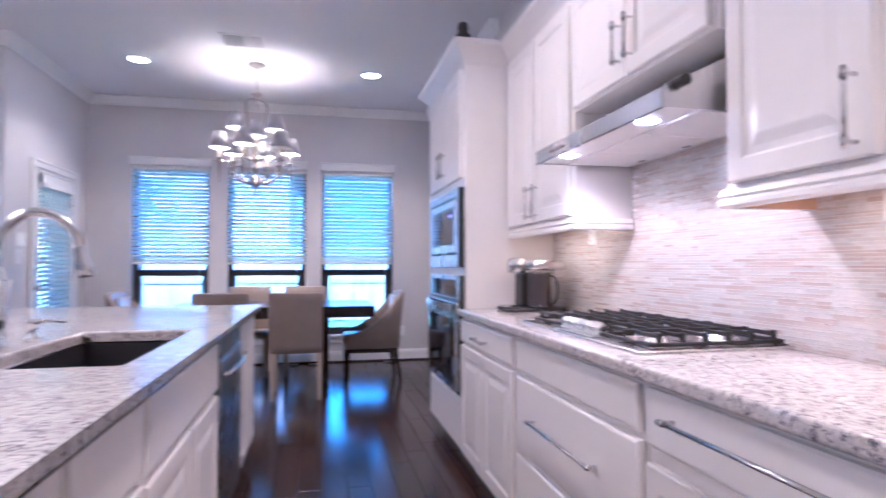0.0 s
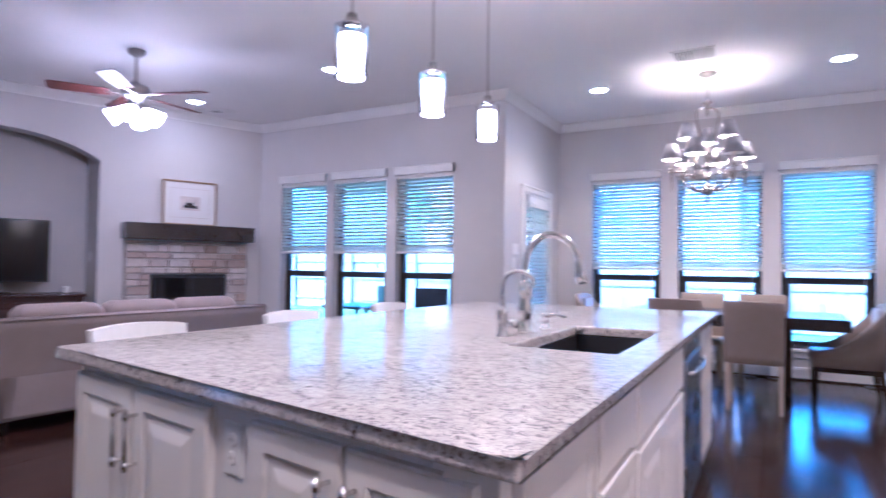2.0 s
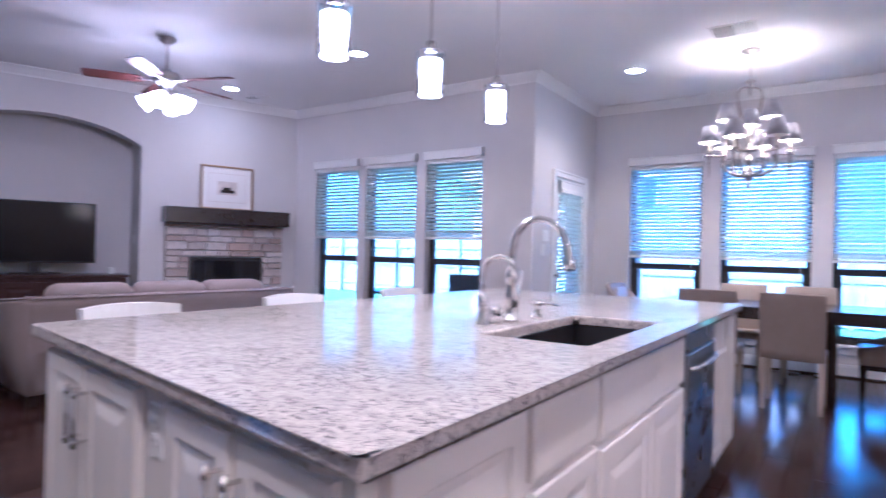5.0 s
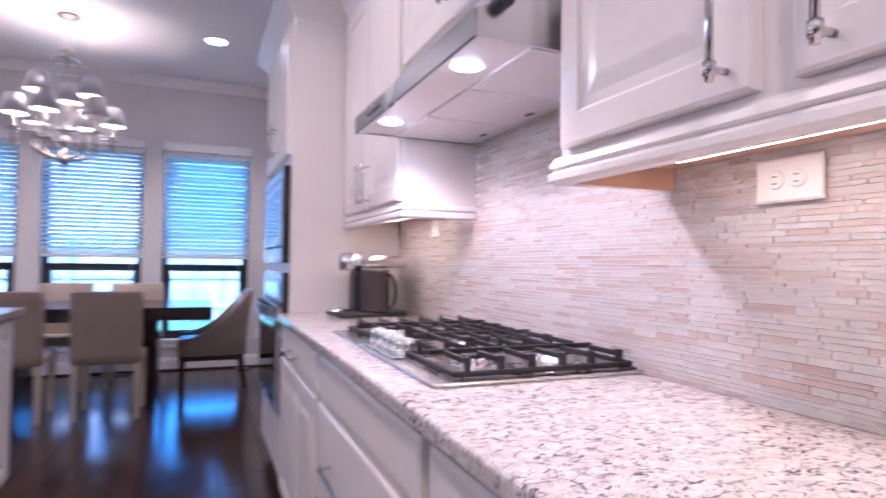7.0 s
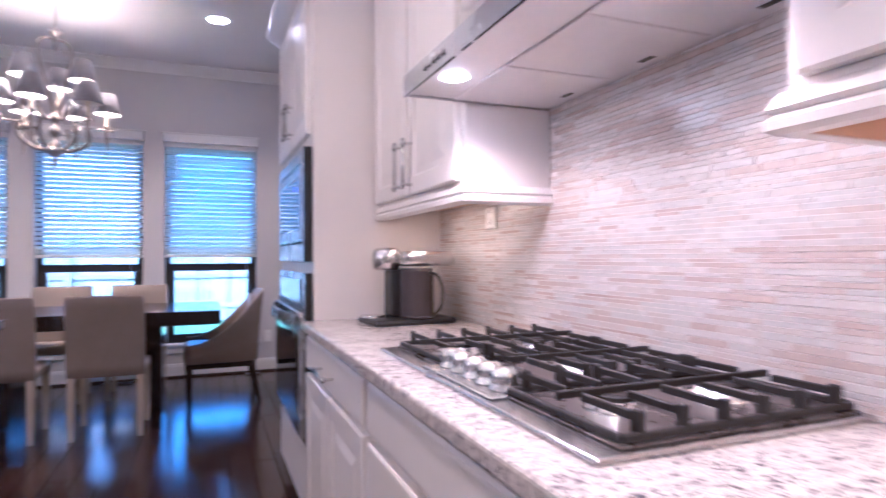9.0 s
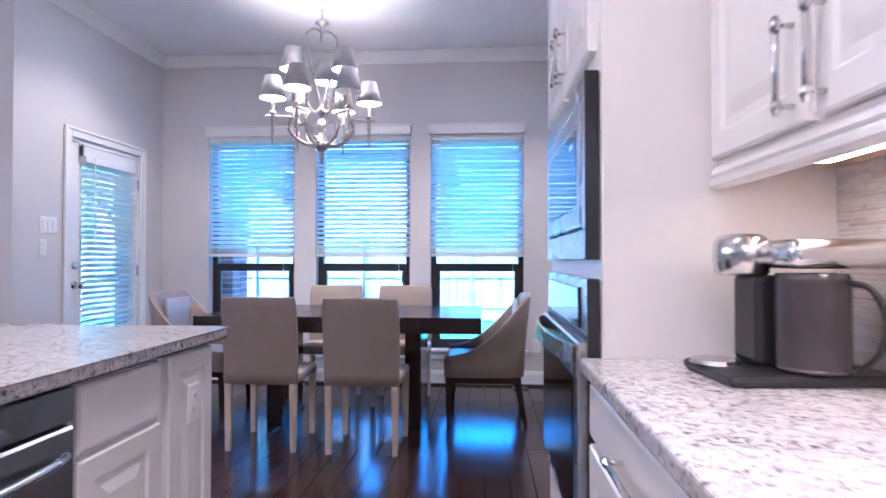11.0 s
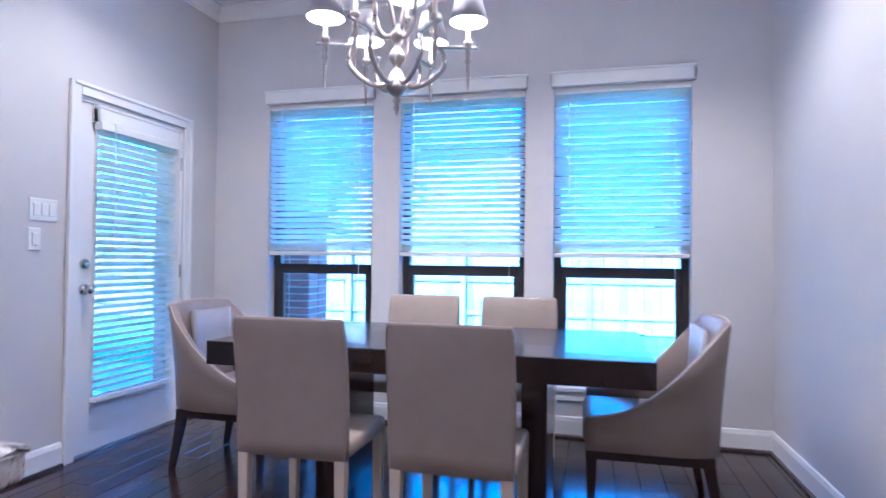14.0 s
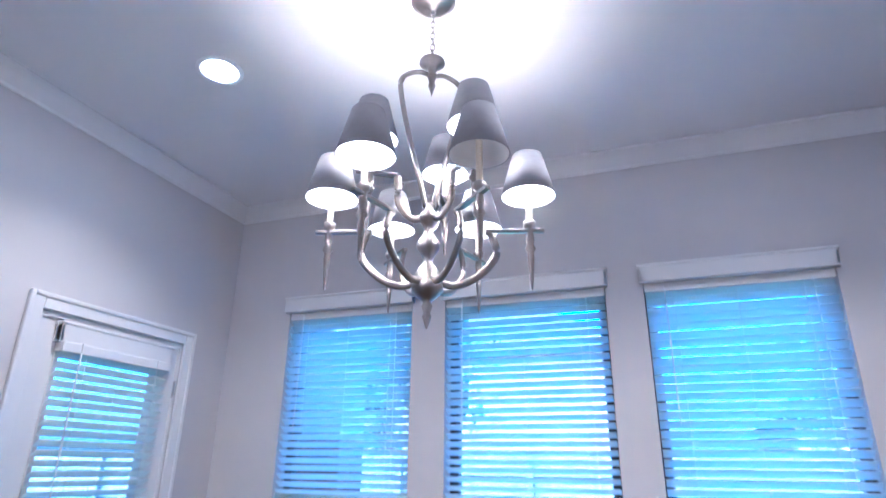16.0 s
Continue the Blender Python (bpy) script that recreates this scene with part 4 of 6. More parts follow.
def coffee_machine():
    c = thing("coffee_machine", "black and chrome capsule coffee machine with ribbed tank", "coffee machine", (1.605, 3.905, TOP), -90 + 4)
    part("base", cube(-0.02, -0.05, 0.0, 0.20, 0.27, 0.022, 0.01, 2), M_BLACK, c)
    part("drip_tray", lathe([(0, 0.030), (0.045, 0.030), (0.05, 0.022)], 20, pose(0.05, -0.01, 0)), M_CHROME, c)
    part("body", cube(0.0, 0.05, 0.022, 0.10, 0.16, 0.20, 0.012, 2), M_BLACK, c)
    part("head", lathe([(0.001, 0.285), (0.040, 0.282), (0.052, 0.27), (0.055, 0.24), (0.052, 0.205), (0.045, 0.20), (0.001, 0.20)], 24, pose(0.05, 0.045, 0)), M_CHROME, c, "polished chrome brewing head", True)
    part("head_back", cube(0.005, 0.06, 0.215, 0.20, 0.27, 0.27, 0.02, 3), M_CHROME, c, "polished chrome top", True)
    t = part("water_tank", lathe([(0.001, 0.024), (0.062, 0.024), (0.064, 0.03)] + [(0.064 - 0.0012 * (k % 2), 0.03 + 0.0045 * k) for k in range(38)] + [(0.062, 0.206), (0.001, 0.206)], 28, pose(0.145, 0.13, 0)), paint("smoked_tank", (0.055, 0.045, 0.048), 0.18, 0.1, 8, 100, 0.02), c, "smoked ribbed water tank", True)
    part("milk_jug_handle", tube(smooth_path([(0.20, 0.16, 0.19), (0.245, 0.17, 0.18), (0.265, 0.18, 0.13), (0.25, 0.18, 0.07), (0.205, 0.17, 0.03)], 6), 0.006, 8), M_BLACK, c, smooth=True)


coffee_machine()


def figurine():
    bm = lathe([(0.0, 0.0), (0.075, 0.0), (0.08, 0.02), (0.05, 0.035), (0.03, 0.06), (0.045, 0.10), (0.05, 0.14), (0.03, 0.165), (0.034, 0.19), (0.028, 0.22), (0.0, 0.235)], 20)
    box(bm, -0.01, 0.03, 0.0, 0.012, 0.15, 0.03, 0.008, 2)
    ob = part("figurine", bm, M_BRONZE, smooth=True, at=(1.46, 4.30, TZ1 + 0.107))
    tagged(ob, "small dark bronze ornament on top of the oven cabinet", "ornament")


figurine()

# ---- island ----
IX0, IX1, IY0, IY1, ISKEW = -1.43, 0.245, 1.262, 4.60, 0.258
SINK = (-0.24, 2.37, 0.125, 3.19)
top = part("island_counter", counter_slab(IX0, IY0, IX1, IY1, SINK, 0.011, ISKEW), M_GRANITE)
tagged(top, "speckled white and grey polished granite island top", "counter")
IF = 0.195
di = 0.60


def island_unit(label, y0, w, front_turn=90, hide_top=False):
    u = thing("island_cabinet", label, "cabinet", (IF, y0, 0.102), front_turn)
    if hide_top:
        bm = bmesh.new()
        box(bm, 0.002, 0, 0, w - 0.002, 0.02, hb)
        box(bm, 0.002, 0.02, 0, 0.02, di, hb)
        box(bm, w - 0.008, 0.02, 0, w - 0.002, di, hb)
        box(bm, 0.02, 0.02, 0, w - 0.02, di, 0.02)
        part("body", bm, M_CAB, u)
    else:
        part("body", cube(0.002, 0.0, 0, w - 0.002, di, hb, 0.002), M_CAB, u)
    toe(u, w, di)
    return u


di = 0.10
u = island_unit("white island end cabinet with panel", 1.31, 0.515)
di = 0.60
front(u, "panel", 0.05, 0.03, 0.44, hb - 0.045)
u = island_unit("white island cabinet with drawer front and door", 1.827, 0.42)
front(u, "drawer", 0.015, 0.59, 0.39, 0.165, PLAIN)
front(u, "door", 0.015, 0.03, 0.39, 0.54)
u = island_unit("white island sink cabinet with two panel doors", 2.249, 1.005, hide_top=True)
front(u, "drawer", 0.015, 0.575, 0.975, 0.18, PLAIN)
front(u, "door", 0.015, 0.03, 0.48, 0.52)
front(u, "door", 0.51, 0.03, 0.48, 0.52)
dw = thing("dishwasher", "stainless steel dishwasher built into the island", "dishwasher", (IF, 3.262, 0.10), 90)
part("body", cube(0.0, 0.0, 0, 0.606, di, hb), M_BLACK, dw)
p = part("dishwasher_door", panel(0.60, 0.66, 0.028, [(0, 0.006), (0.006, 0)]), M_DARKSTEEL, dw, at=(0.003, 0.0, 0.02))
part("control_strip", cube(0.003, -0.026, 0.69, 0.603, -0.001, hb - 0.006, 0.003), M_DARKSTEEL, dw)
part("handle", tube([(0.03 + 0.54 * i / 10, -0.03 - 0.03 * math.sin(math.pi * i / 10) ** 0.4, 0.60) for i in range(11)], 0.010, 10), M_STEEL, p, "stainless bar handle", True)
u = island_unit("white island cabinet with drawer and panel door", 3.872, 0.365)
front(u, "drawer", 0.015, 0.60, 0.335, 0.155, PLAIN)
front(u, "door", 0.015, 0.03, 0.335, 0.555)
u = island_unit("white island end post with recessed panel and outlet", 4.239, 0.33)
front(u, "panel", 0.03, 0.03, 0.27, hb - 0.045)
plate("wall_outlet", "white outlet on the island end post", (IF + 0.023, 4.405, 0.70), 90, 0.072, 0.118, "outlet")
# the end that faces the south, and the side towards the stools
u = thing("island_cabinet", "white island end cabinet with two pairs of doors", "cabinet", (-1.324, 1.549, 0.102), -8.73)
part("body", cube(0.0, 0.0, 0, 1.40, 0.22, hb, 0.002), M_CAB, u)
part("toe_kick", cube(0.0, 0.07, -0.10, 1.40, 0.22, -0.001), M_CAB, u)
for x, w, px in ((0.018, 0.36, 0.348), (0.388, 0.367, 0.418), (0.915, 0.29, 1.175), (1.215, 0.29, 1.245)):
    front(u, "door", x, 0.03, w, hb - 0.055, RAISED, (px, 0.615, 0.16, True))
part("end_panel", cube(1.402, 0.0, -0.10, 1.53, 0.03, hb, 0.002), M_CAB, u)
plate("wall_outlet", "white outlet on the island end cabinet", (-1.324 + 0.836 * 0.988, 1.549 - 0.836 * 0.152, 0.77), -8.73, 0.072, 0.118, "outlet")
u = thing("island_rear_cabinet", "white panelled back of the island under the overhang", "cabinet", (-1.30, 4.57, 0.0), -90)
part("body", cube(0.0, 0.0, 0.0, 2.80, 0.89, TOP - 0.04), M_CAB, u)


def sink():
    s = thing("kitchen_sink", "black undermount composite sink", "sink", (0, 0, 0))
    x0, y0, x1, y1 = SINK
    z = TOP - 0.040
    bm = bmesh.new()
    o = 0.012
    rings = [(-o, z), (-o, z - 0.004), (0.0, z - 0.004), (0.012, z - 0.20), (0.05, z - 0.225), (0.18, z - 0.23)]
    loops = []
    for ins, zz in rings:
        loops.append([bm.verts.new(c) for c in ((x0 + ins, y0 + ins, zz), (x1 - ins, y0 + ins, zz), (x1 - ins, y1 - ins, zz), (x0 + ins, y1 - ins, zz))])
    for a, b in zip(loops, loops[1:]):
        for i in range(4):
            bm.faces.new((a[i], a[(i + 1) % 4], b[(i + 1) % 4], b[i]))
    bm.faces.new(loops[-1])
    part("basin", bm, M_SINK, s)
    part("drain", lathe([(0.0, z - 0.226), (0.035, z - 0.226), (0.042, z - 0.229)], 20, pose((x0 + x1) / 2, (y0 + y1) / 2, 0)), M_CHROME, s)


sink()


def faucet():
    f = thing("kitchen_faucet", "brushed nickel pull-down gooseneck faucet", "faucet", (-0.335, 2.77, TOP), 6)
    part("base", lathe([(0.0, 0.0), (0.032, 0.0), (0.032, 0.008), (0.024, 0.016), (0.024, 0.06), (0.028, 0.075), (0.030, 0.10), (0.024, 0.125), (0.021, 0.15), (0.027, 0.165), (0.025, 0.20), (0.016, 0.215), (0.0, 0.216)], 24), M_CHROME, f, smooth=True)
    pts = [(0, 0, 0.19), (0, 0, 0.27), (0.018, 0.0, 0.345), (0.075, 0.0, 0.398), (0.15, 0.0, 0.392), (0.20, 0.0, 0.345), (0.220, 0.0, 0.285)]
    part("neck", tube(smooth_path(pts, 8), 0.0145, 14), M_CHROME, f, smooth=True)
    part("spray_head", lathe([(0.0, 0.10), (0.016, 0.10), (0.018, 0.095), (0.018, 0.06), (0.024, 0.045), (0.026, 0.008), (0.020, 0.0), (0.0, 0.0)], 18, pose(0.232, 0, 0.205, 0, -9, 0)), M_CHROME, f, smooth=True)
    part("lever", tube(smooth_path([(0.0, 0.02, 0.11), (0.0, 0.06, 0.125), (0.0, 0.085, 0.17), (0.0, 0.09, 0.20)], 5), [0.013] * 4 + [0.009] * 12, 10), M_CHROME, f, smooth=True)
    g = thing("filter_faucet", "small brushed nickel gooseneck water filter faucet", "faucet", (-0.345, 2.56, TOP), 20)
    part("base", lathe([(0, 0), (0.024, 0), (0.024, 0.008), (0.016, 0.018), (0.018, 0.06), (0.02, 0.10), (0.014, 0.12), (0.0, 0.122)], 20), M_CHROME, g, smooth=True)
    part("neck", tube(smooth_path([(0, 0, 0.11), (0, 0, 0.19), (0.015, 0, 0.235), (0.06, 0, 0.255), (0.105, 0, 0.235), (0.115, 0, 0.20)], 7), 0.008, 12), M_CHROME, g, smooth=True)
    part("lever", tube([(0, 0, 0.07), (0.01, -0.05, 0.085), (0.012, -0.075, 0.10)], 0.006, 8), M_CHROME, g, smooth=True)
    a = thing("air_gap", "short brushed nickel sink air gap cap", "faucet", (-0.34, 2.65, TOP))
    part("cap", lathe([(0, 0), (0.024, 0), (0.024, 0.055), (0.02, 0.062), (0, 0.063)], 20), M_CHROME, a, smooth=True)
    s = thing("soap_dispenser", "brushed nickel soap dispenser pump", "soap dispenser", (-0.315, 2.96, TOP), 10)
    part("base", lathe([(0, 0), (0.024, 0), (0.024, 0.006), (0.014, 0.014), (0.012, 0.045), (0.019, 0.05), (0.019, 0.068), (0, 0.07)], 20), M_CHROME, s, smooth=True)
    part("spout", tube([(-0.01, 0, 0.060), (0.05, 0, 0.062), (0.09, 0, 0.056)], [0.008, 0.007, 0.005], 10), M_CHROME, s, smooth=True)


faucet()


def stool():
    s = thing("bar_stool", "white low-backed counter stool beside the island", "stool", (-1.55, 2.02, 0), 0, group="white stools along the island")
    part("seat", cube(-0.19, -0.20, 0.60, 0.22, 0.20, 0.66, 0.02, 2), M_STOOL, s)
    bm = bmesh.new()
    n = 10
    for k in range(n):
        u0, u1 = k / n * 2 - 1, (k + 1) / n * 2 - 1
        x0, x1 = -0.20 + 0.05 * u0 * u0, -0.20 + 0.05 * u1 * u1
        vs = [bm.verts.new(c) for c in ((x0, u0 * 0.2, 0.66), (x1, u1 * 0.2, 0.66), (x1 - 0.03, u1 * 0.21, 0.93 - 0.012 * u1 * u1), (x0 - 0.03, u0 * 0.21, 0.93 - 0.012 * u0 * u0))]
        ws = [bm.verts.new(v.co + Vector((-0.035, 0, 0))) for v in vs]
        bm.faces.new(vs)
        bm.faces.new(ws[::-1])
        for i in range(4):
            bm.faces.new((vs[i], vs[(i + 1) % 4], ws[(i + 1) % 4], ws[i]))
    bmesh.ops.remove_doubles(bm, verts=bm.verts, dist=1e-5)
    part("backrest", bm, M_STOOL, s, smooth=False)
    for sx in (-1, 1):
        for sy in (-1, 1):
            part("leg", tube([(sx * 0.21, sy * 0.20, 0.0), (sx * 0.17, sy * 0.17, 0.60)], 0.013, 8), M_CHROME, s)
    bm = bmesh.new()
    for sy in (-1, 1):
        rod(bm, (-0.195, sy * 0.19, 0.22), (0.195, sy * 0.19, 0.22), 0.009, n=8)
        rod(bm, (sy * 0.195, -0.19, 0.22), (sy * 0.195, 0.19, 0.22), 0.009, n=8)
    part("footrest", bm, M_CHROME, s)
    for y in (2.92, 3.86):
        copy_thing(s, pose(-1.55, y, 0, 0, 0, 3))


stool()


def pendant(y):
    p = thing("pendant_light", "clear glass pendant with lit frosted inner cylinder", "pendant light", (-0.92, y, 0), group="pendants over the island")
    zb = 1.93
    part("canopy", lathe([(0.0, CEIL - 0.001), (0.062, CEIL - 0.001), (0.062, CEIL - 0.02), (0.05, CEIL - 0.028), (0.0, CEIL - 0.03)], 24), M_CHROME, p, smooth=True)
    part("stem", rod(bmesh.new(), (0, 0, zb + 0.26), (0, 0, CEIL - 0.025), 0.007, n=10), M_CHROME, p)
    part("socket_cap", lathe([(0.0, zb + 0.27), (0.02, zb + 0.265), (0.024, zb + 0.235), (0.035, zb + 0.228), (0.035, zb + 0.20), (0.0, zb + 0.20)], 20), M_CHROME, p, smooth=True)
    part("inner_shade", lathe([(0.0, zb + 0.176), (0.044, zb + 0.174), (0.050, zb + 0.166), (0.050, zb + 0.002), (0.0, zb + 0.002)], 24), M_PENDANT, p, "lit frosted white glass cylinder", True)
    g = part("outer_shade", lathe([(0.066, zb + 0.005), (0.068, zb + 0.21), (0.064, zb + 0.21), (0.062, zb + 0.005), (0.066, zb + 0.005)], 28), M_CLEAR, p, "clear glass outer cylinder", True)
    g.visible_shadow = False
    lamp("POINT", -0.92, y, zb - 0.06, 4, 0.05)


for y in (2.345, 2.99, 3.635):
    pendant(y)


# ---- dining corner ----
def dining_table():
    t = thing("dining_table", "dark espresso wood dining table with slab legs", "table", (0.185, 6.77, 0))
    part("tabletop", cube(-0.925, -0.485, 0.680, 0.925, 0.485, 0.782, 0.004, 2), M_ESPRESSO, t)
    for x in (-0.50, 0.46):
        part("leg", cube(x - 0.055, -0.17, 0.03, x + 0.055, 0.30, 0.679, 0.004), M_ESPRESSO, t)
        part("foot", cube(x - 0.055, -0.17, 0.0, x + 0.055, 0.34, 0.029, 0.003), M_ESPRESSO, t)


dining_table()


def loft(rings, bm=None, cap=True):
    bm = bm or bmesh.new()
    rs = [[bm.verts.new(c) for c in r] for r in rings]
    n = len(rs[0])
    for a, b in zip(rs, rs[1:]):
        for i in range(n):
            bm.faces.new((a[i], a[(i + 1) % n], b[(i + 1) % n], b[i]))
    if cap:
        bm.faces.new(rs[0])
        bm.faces.new(rs[-1])
    return bm


def rrect(x0, y0, x1, y1, z, r=0.012, k=3):
    """A level rounded rectangle."""
    out = []
    for cx, cy, a0 in ((x1 - r, y1 - r, 0), (x0 + r, y1 - r, 90), (x0 + r, y0 + r, 180), (x1 - r, y0 + r, 270)):
        for i in range(k + 1):
            a = radians(a0 + 90 * i / k)
            out.append((cx + r * math.cos(a), cy + r * math.sin(a), z))
    return out


def side_chair(at, turn, seat_mat, label):
    """Leather-wrapped side chair; its back is towards -y, the seat towards +y."""
    c = thing("dining_chair", label, "chair", at, turn, group="side chairs along the table")
    rings = []
    for z, y, half, th in ((0.40, -0.205, 0.222, 0.038), (0.47, -0.206, 0.224, 0.040), (0.60, -0.212, 0.226, 0.040), (0.75, -0.228, 0.227, 0.036), (0.845, -0.246, 0.226, 0.032), (0.905, -0.258, 0.222, 0.028), (0.917, -0.260, 0.214, 0.018)):
        rings.append(rrect(-half, y - th / 2, half, y + th / 2, z, min(0.012, th * 0.45)))
    bm = loft(rings)
    for v in bm.verts:
        if v.co.z > 0.84:
            v.co.z += 0.014 * (v.co.x / 0.22) ** 2 - 0.006
    part("backrest", bm, M_LEATHER, c, "taupe leather backrest with stitched seam", True)
    for s in (-1, 1):
        part("piping", tube([(s * 0.221, -0.222, 0.41), (s * 0.223, -0.224, 0.50), (s * 0.224, -0.230, 0.62), (s * 0.225, -0.245, 0.76), (s * 0.223, -0.262, 0.855), (s * 0.219, -0.272, 0.902)], 0.0028, 6), M_LEATHER, c)
    part("seat", loft([rrect(-0.222, -0.19, 0.222, 0.215, z, 0.02) if s == 0 else rrect(-0.222 + s, -0.19 + s, 0.222 - s, 0.215 - s, z, 0.02) for z, s in ((0.405, 0.006), (0.412, 0), (0.452, 0), (0.464, 0.008), (0.468, 0.03))]), seat_mat, c, "pale leather seat", True)
    for x in (-0.198, 0.198):
        part("leg", loft([rrect(x - 0.016, -0.222, x + 0.016, -0.190, 0.0, 0.005), rrect(x - 0.022, -0.226, x + 0.022, -0.184, 0.404, 0.006)]), seat_mat, c)
        part("leg", loft([rrect(x - 0.016, 0.170, x + 0.016, 0.202, 0.0, 0.005), rrect(x - 0.022, 0.165, x + 0.022, 0.208, 0.404, 0.006)]), seat_mat, c)
    return c


L_SIDE = "taupe leather high-backed dining chair with cream seat"
ch = side_chair((-0.205, 6.275, 0), 0, M_CREAM, L_SIDE)
copy_thing(ch, pose(0.415, 6.25, 0, 0, 0, -1))
far = side_chair((-0.135, 7.36, 0), 180, M_CREAM, "beige leather high-backed dining chair by the window")
for o in far.children:
    if o.name.startswith(("backrest", "piping")):
        o.data = o.data.copy()
        o.data.materials[0] = M_FARLEATHER
copy_thing(far, pose(0.46, 7.36, 0, 0, 0, 180))


def arm_chair(at, turn, label):
    """Upholstered armchair with sloping wing arms on dark tapered legs; it faces +y."""
    c = thing("arm_chair", label, "armchair", at, turn, group="armchairs at the table ends")
    n = 34
    pts = []
    for i in range(n + 1):
        u = i / n * 2 - 1
        a = abs(u)
        if a < 0.42:
            x, y = u / 0.42 * 0.235, -0.275 - 0.012 * math.cos(u / 0.42 * math.pi / 2)
        else:
            s = (a - 0.42) / 0.58
            x = math.copysign(0.235 + 0.055 * min(1, s * 4) ** 0.6, u)
            y = -0.275 + s * 0.54
        if a < 0.42:
            top = 0.90 - 0.012 * (a / 0.42) ** 2
        else:
            s = (a - 0.42) / 0.58
            top = 0.888 - 0.41 * (1 - max(0.0, 1 - s) ** 2.1)
        pts.append((x, y, top))
    bm = bmesh.new()
    rings = []
    for i, (x, y, top) in enumerate(pts):
        a, b = Vector(pts[max(i - 1, 0)]), Vector(pts[min(i + 1, n)])
        d = (b - a).to_2d().normalized()
        out = Vector((d.y, -d.x))
        th = 0.045
        lean = 0.10 * (top - 0.36)
        ring = []
        for z, o in ((0.335, 0.0), (0.337, 0.004), (0.36 + (top - 0.36) * 0.33, lean * 0.3), (0.36 + (top - 0.36) * 0.66, lean * 0.62), (top - 0.012, lean), (top, lean - 0.010)):
            ring.append((x + out.x * o, y + out.y * o, z))
        for z, o in ((top + 0.001, lean - th + 0.012), (top - 0.012, lean - th), (0.36 + (top - 0.36) * 0.5, lean * 0.5 - th), (0.335, -th)):
            ring.append((x + out.x * o, y + out.y * o, z))
        rings.append(ring)
    loft(rings, bm)
    part("shell", bm, M_LEATHER, c, "taupe leather shell with sloping arms", True)
    welt = []
    for i, (x, y, top) in enumerate(pts):
        a, b = Vector(pts[max(i - 1, 0)]), Vector(pts[min(i + 1, n)])
        d = (b - a).to_2d().normalized()
        lean = 0.10 * (top - 0.36)
        welt.append((x + d.y * (lean - 0.006), y - d.x * (lean - 0.006), top + 0.001))
    part("piping", tube(welt, 0.004, 6), M_CREAM, c)
    part("seat", loft([rrect(-0.235 + s, -0.225 + s, 0.235 - s, 0.275 - s, z, 0.035, 4) for z, s in ((0.36, 0.006), (0.37, 0.0), (0.44, 0.0), (0.458, 0.01), (0.464, 0.04))]), M_GREYLEATHER, c, "grey leather seat cushion", True)
    part("back_cushion", loft([[(p[0] * 0.86, p[1] + 0.052 + 0.06 * (0.46 - z) , z) for p in pts[11:24]] + [(p[0] * 0.86, p[1] + 0.075 + 0.06 * (0.46 - z), z) for p in reversed(pts[11:24])] for z in (0.45, 0.58, 0.72, 0.85)]), M_GREYLEATHER, c, "grey leather inner back", True)
    part("apron", cube(-0.262, -0.262, 0.29, 0.262, 0.262, 0.334, 0.004), M_ESPRESSO, c)
    for sx in (-1, 1):
        part("leg", loft([rrect(sx * 0.245 - 0.014, 0.225, sx * 0.245 + 0.014, 0.253, 0.0, 0.004), rrect(sx * 0.235 - 0.024, 0.212, sx * 0.235 + 0.024, 0.260, 0.30, 0.005)]), M_ESPRESSO, c, "dark wood tapered leg")
        part("leg", loft([rrect(sx * 0.245 - 0.014, -0.305, sx * 0.245 + 0.014, -0.277, 0.0, 0.004), rrect(sx * 0.235 - 0.024, -0.262, sx * 0.235 + 0.024, -0.214, 0.30, 0.005)]), M_ESPRESSO, c, "dark wood tapered leg")
    return c


L_ARM = "taupe leather armchair with sloping arms and dark legs"
ac = arm_chair((-1.01, 7.03, 0), -90, L_ARM)
copy_thing(ac, pose(1.12, 6.95, 0, 0, 0, 90))


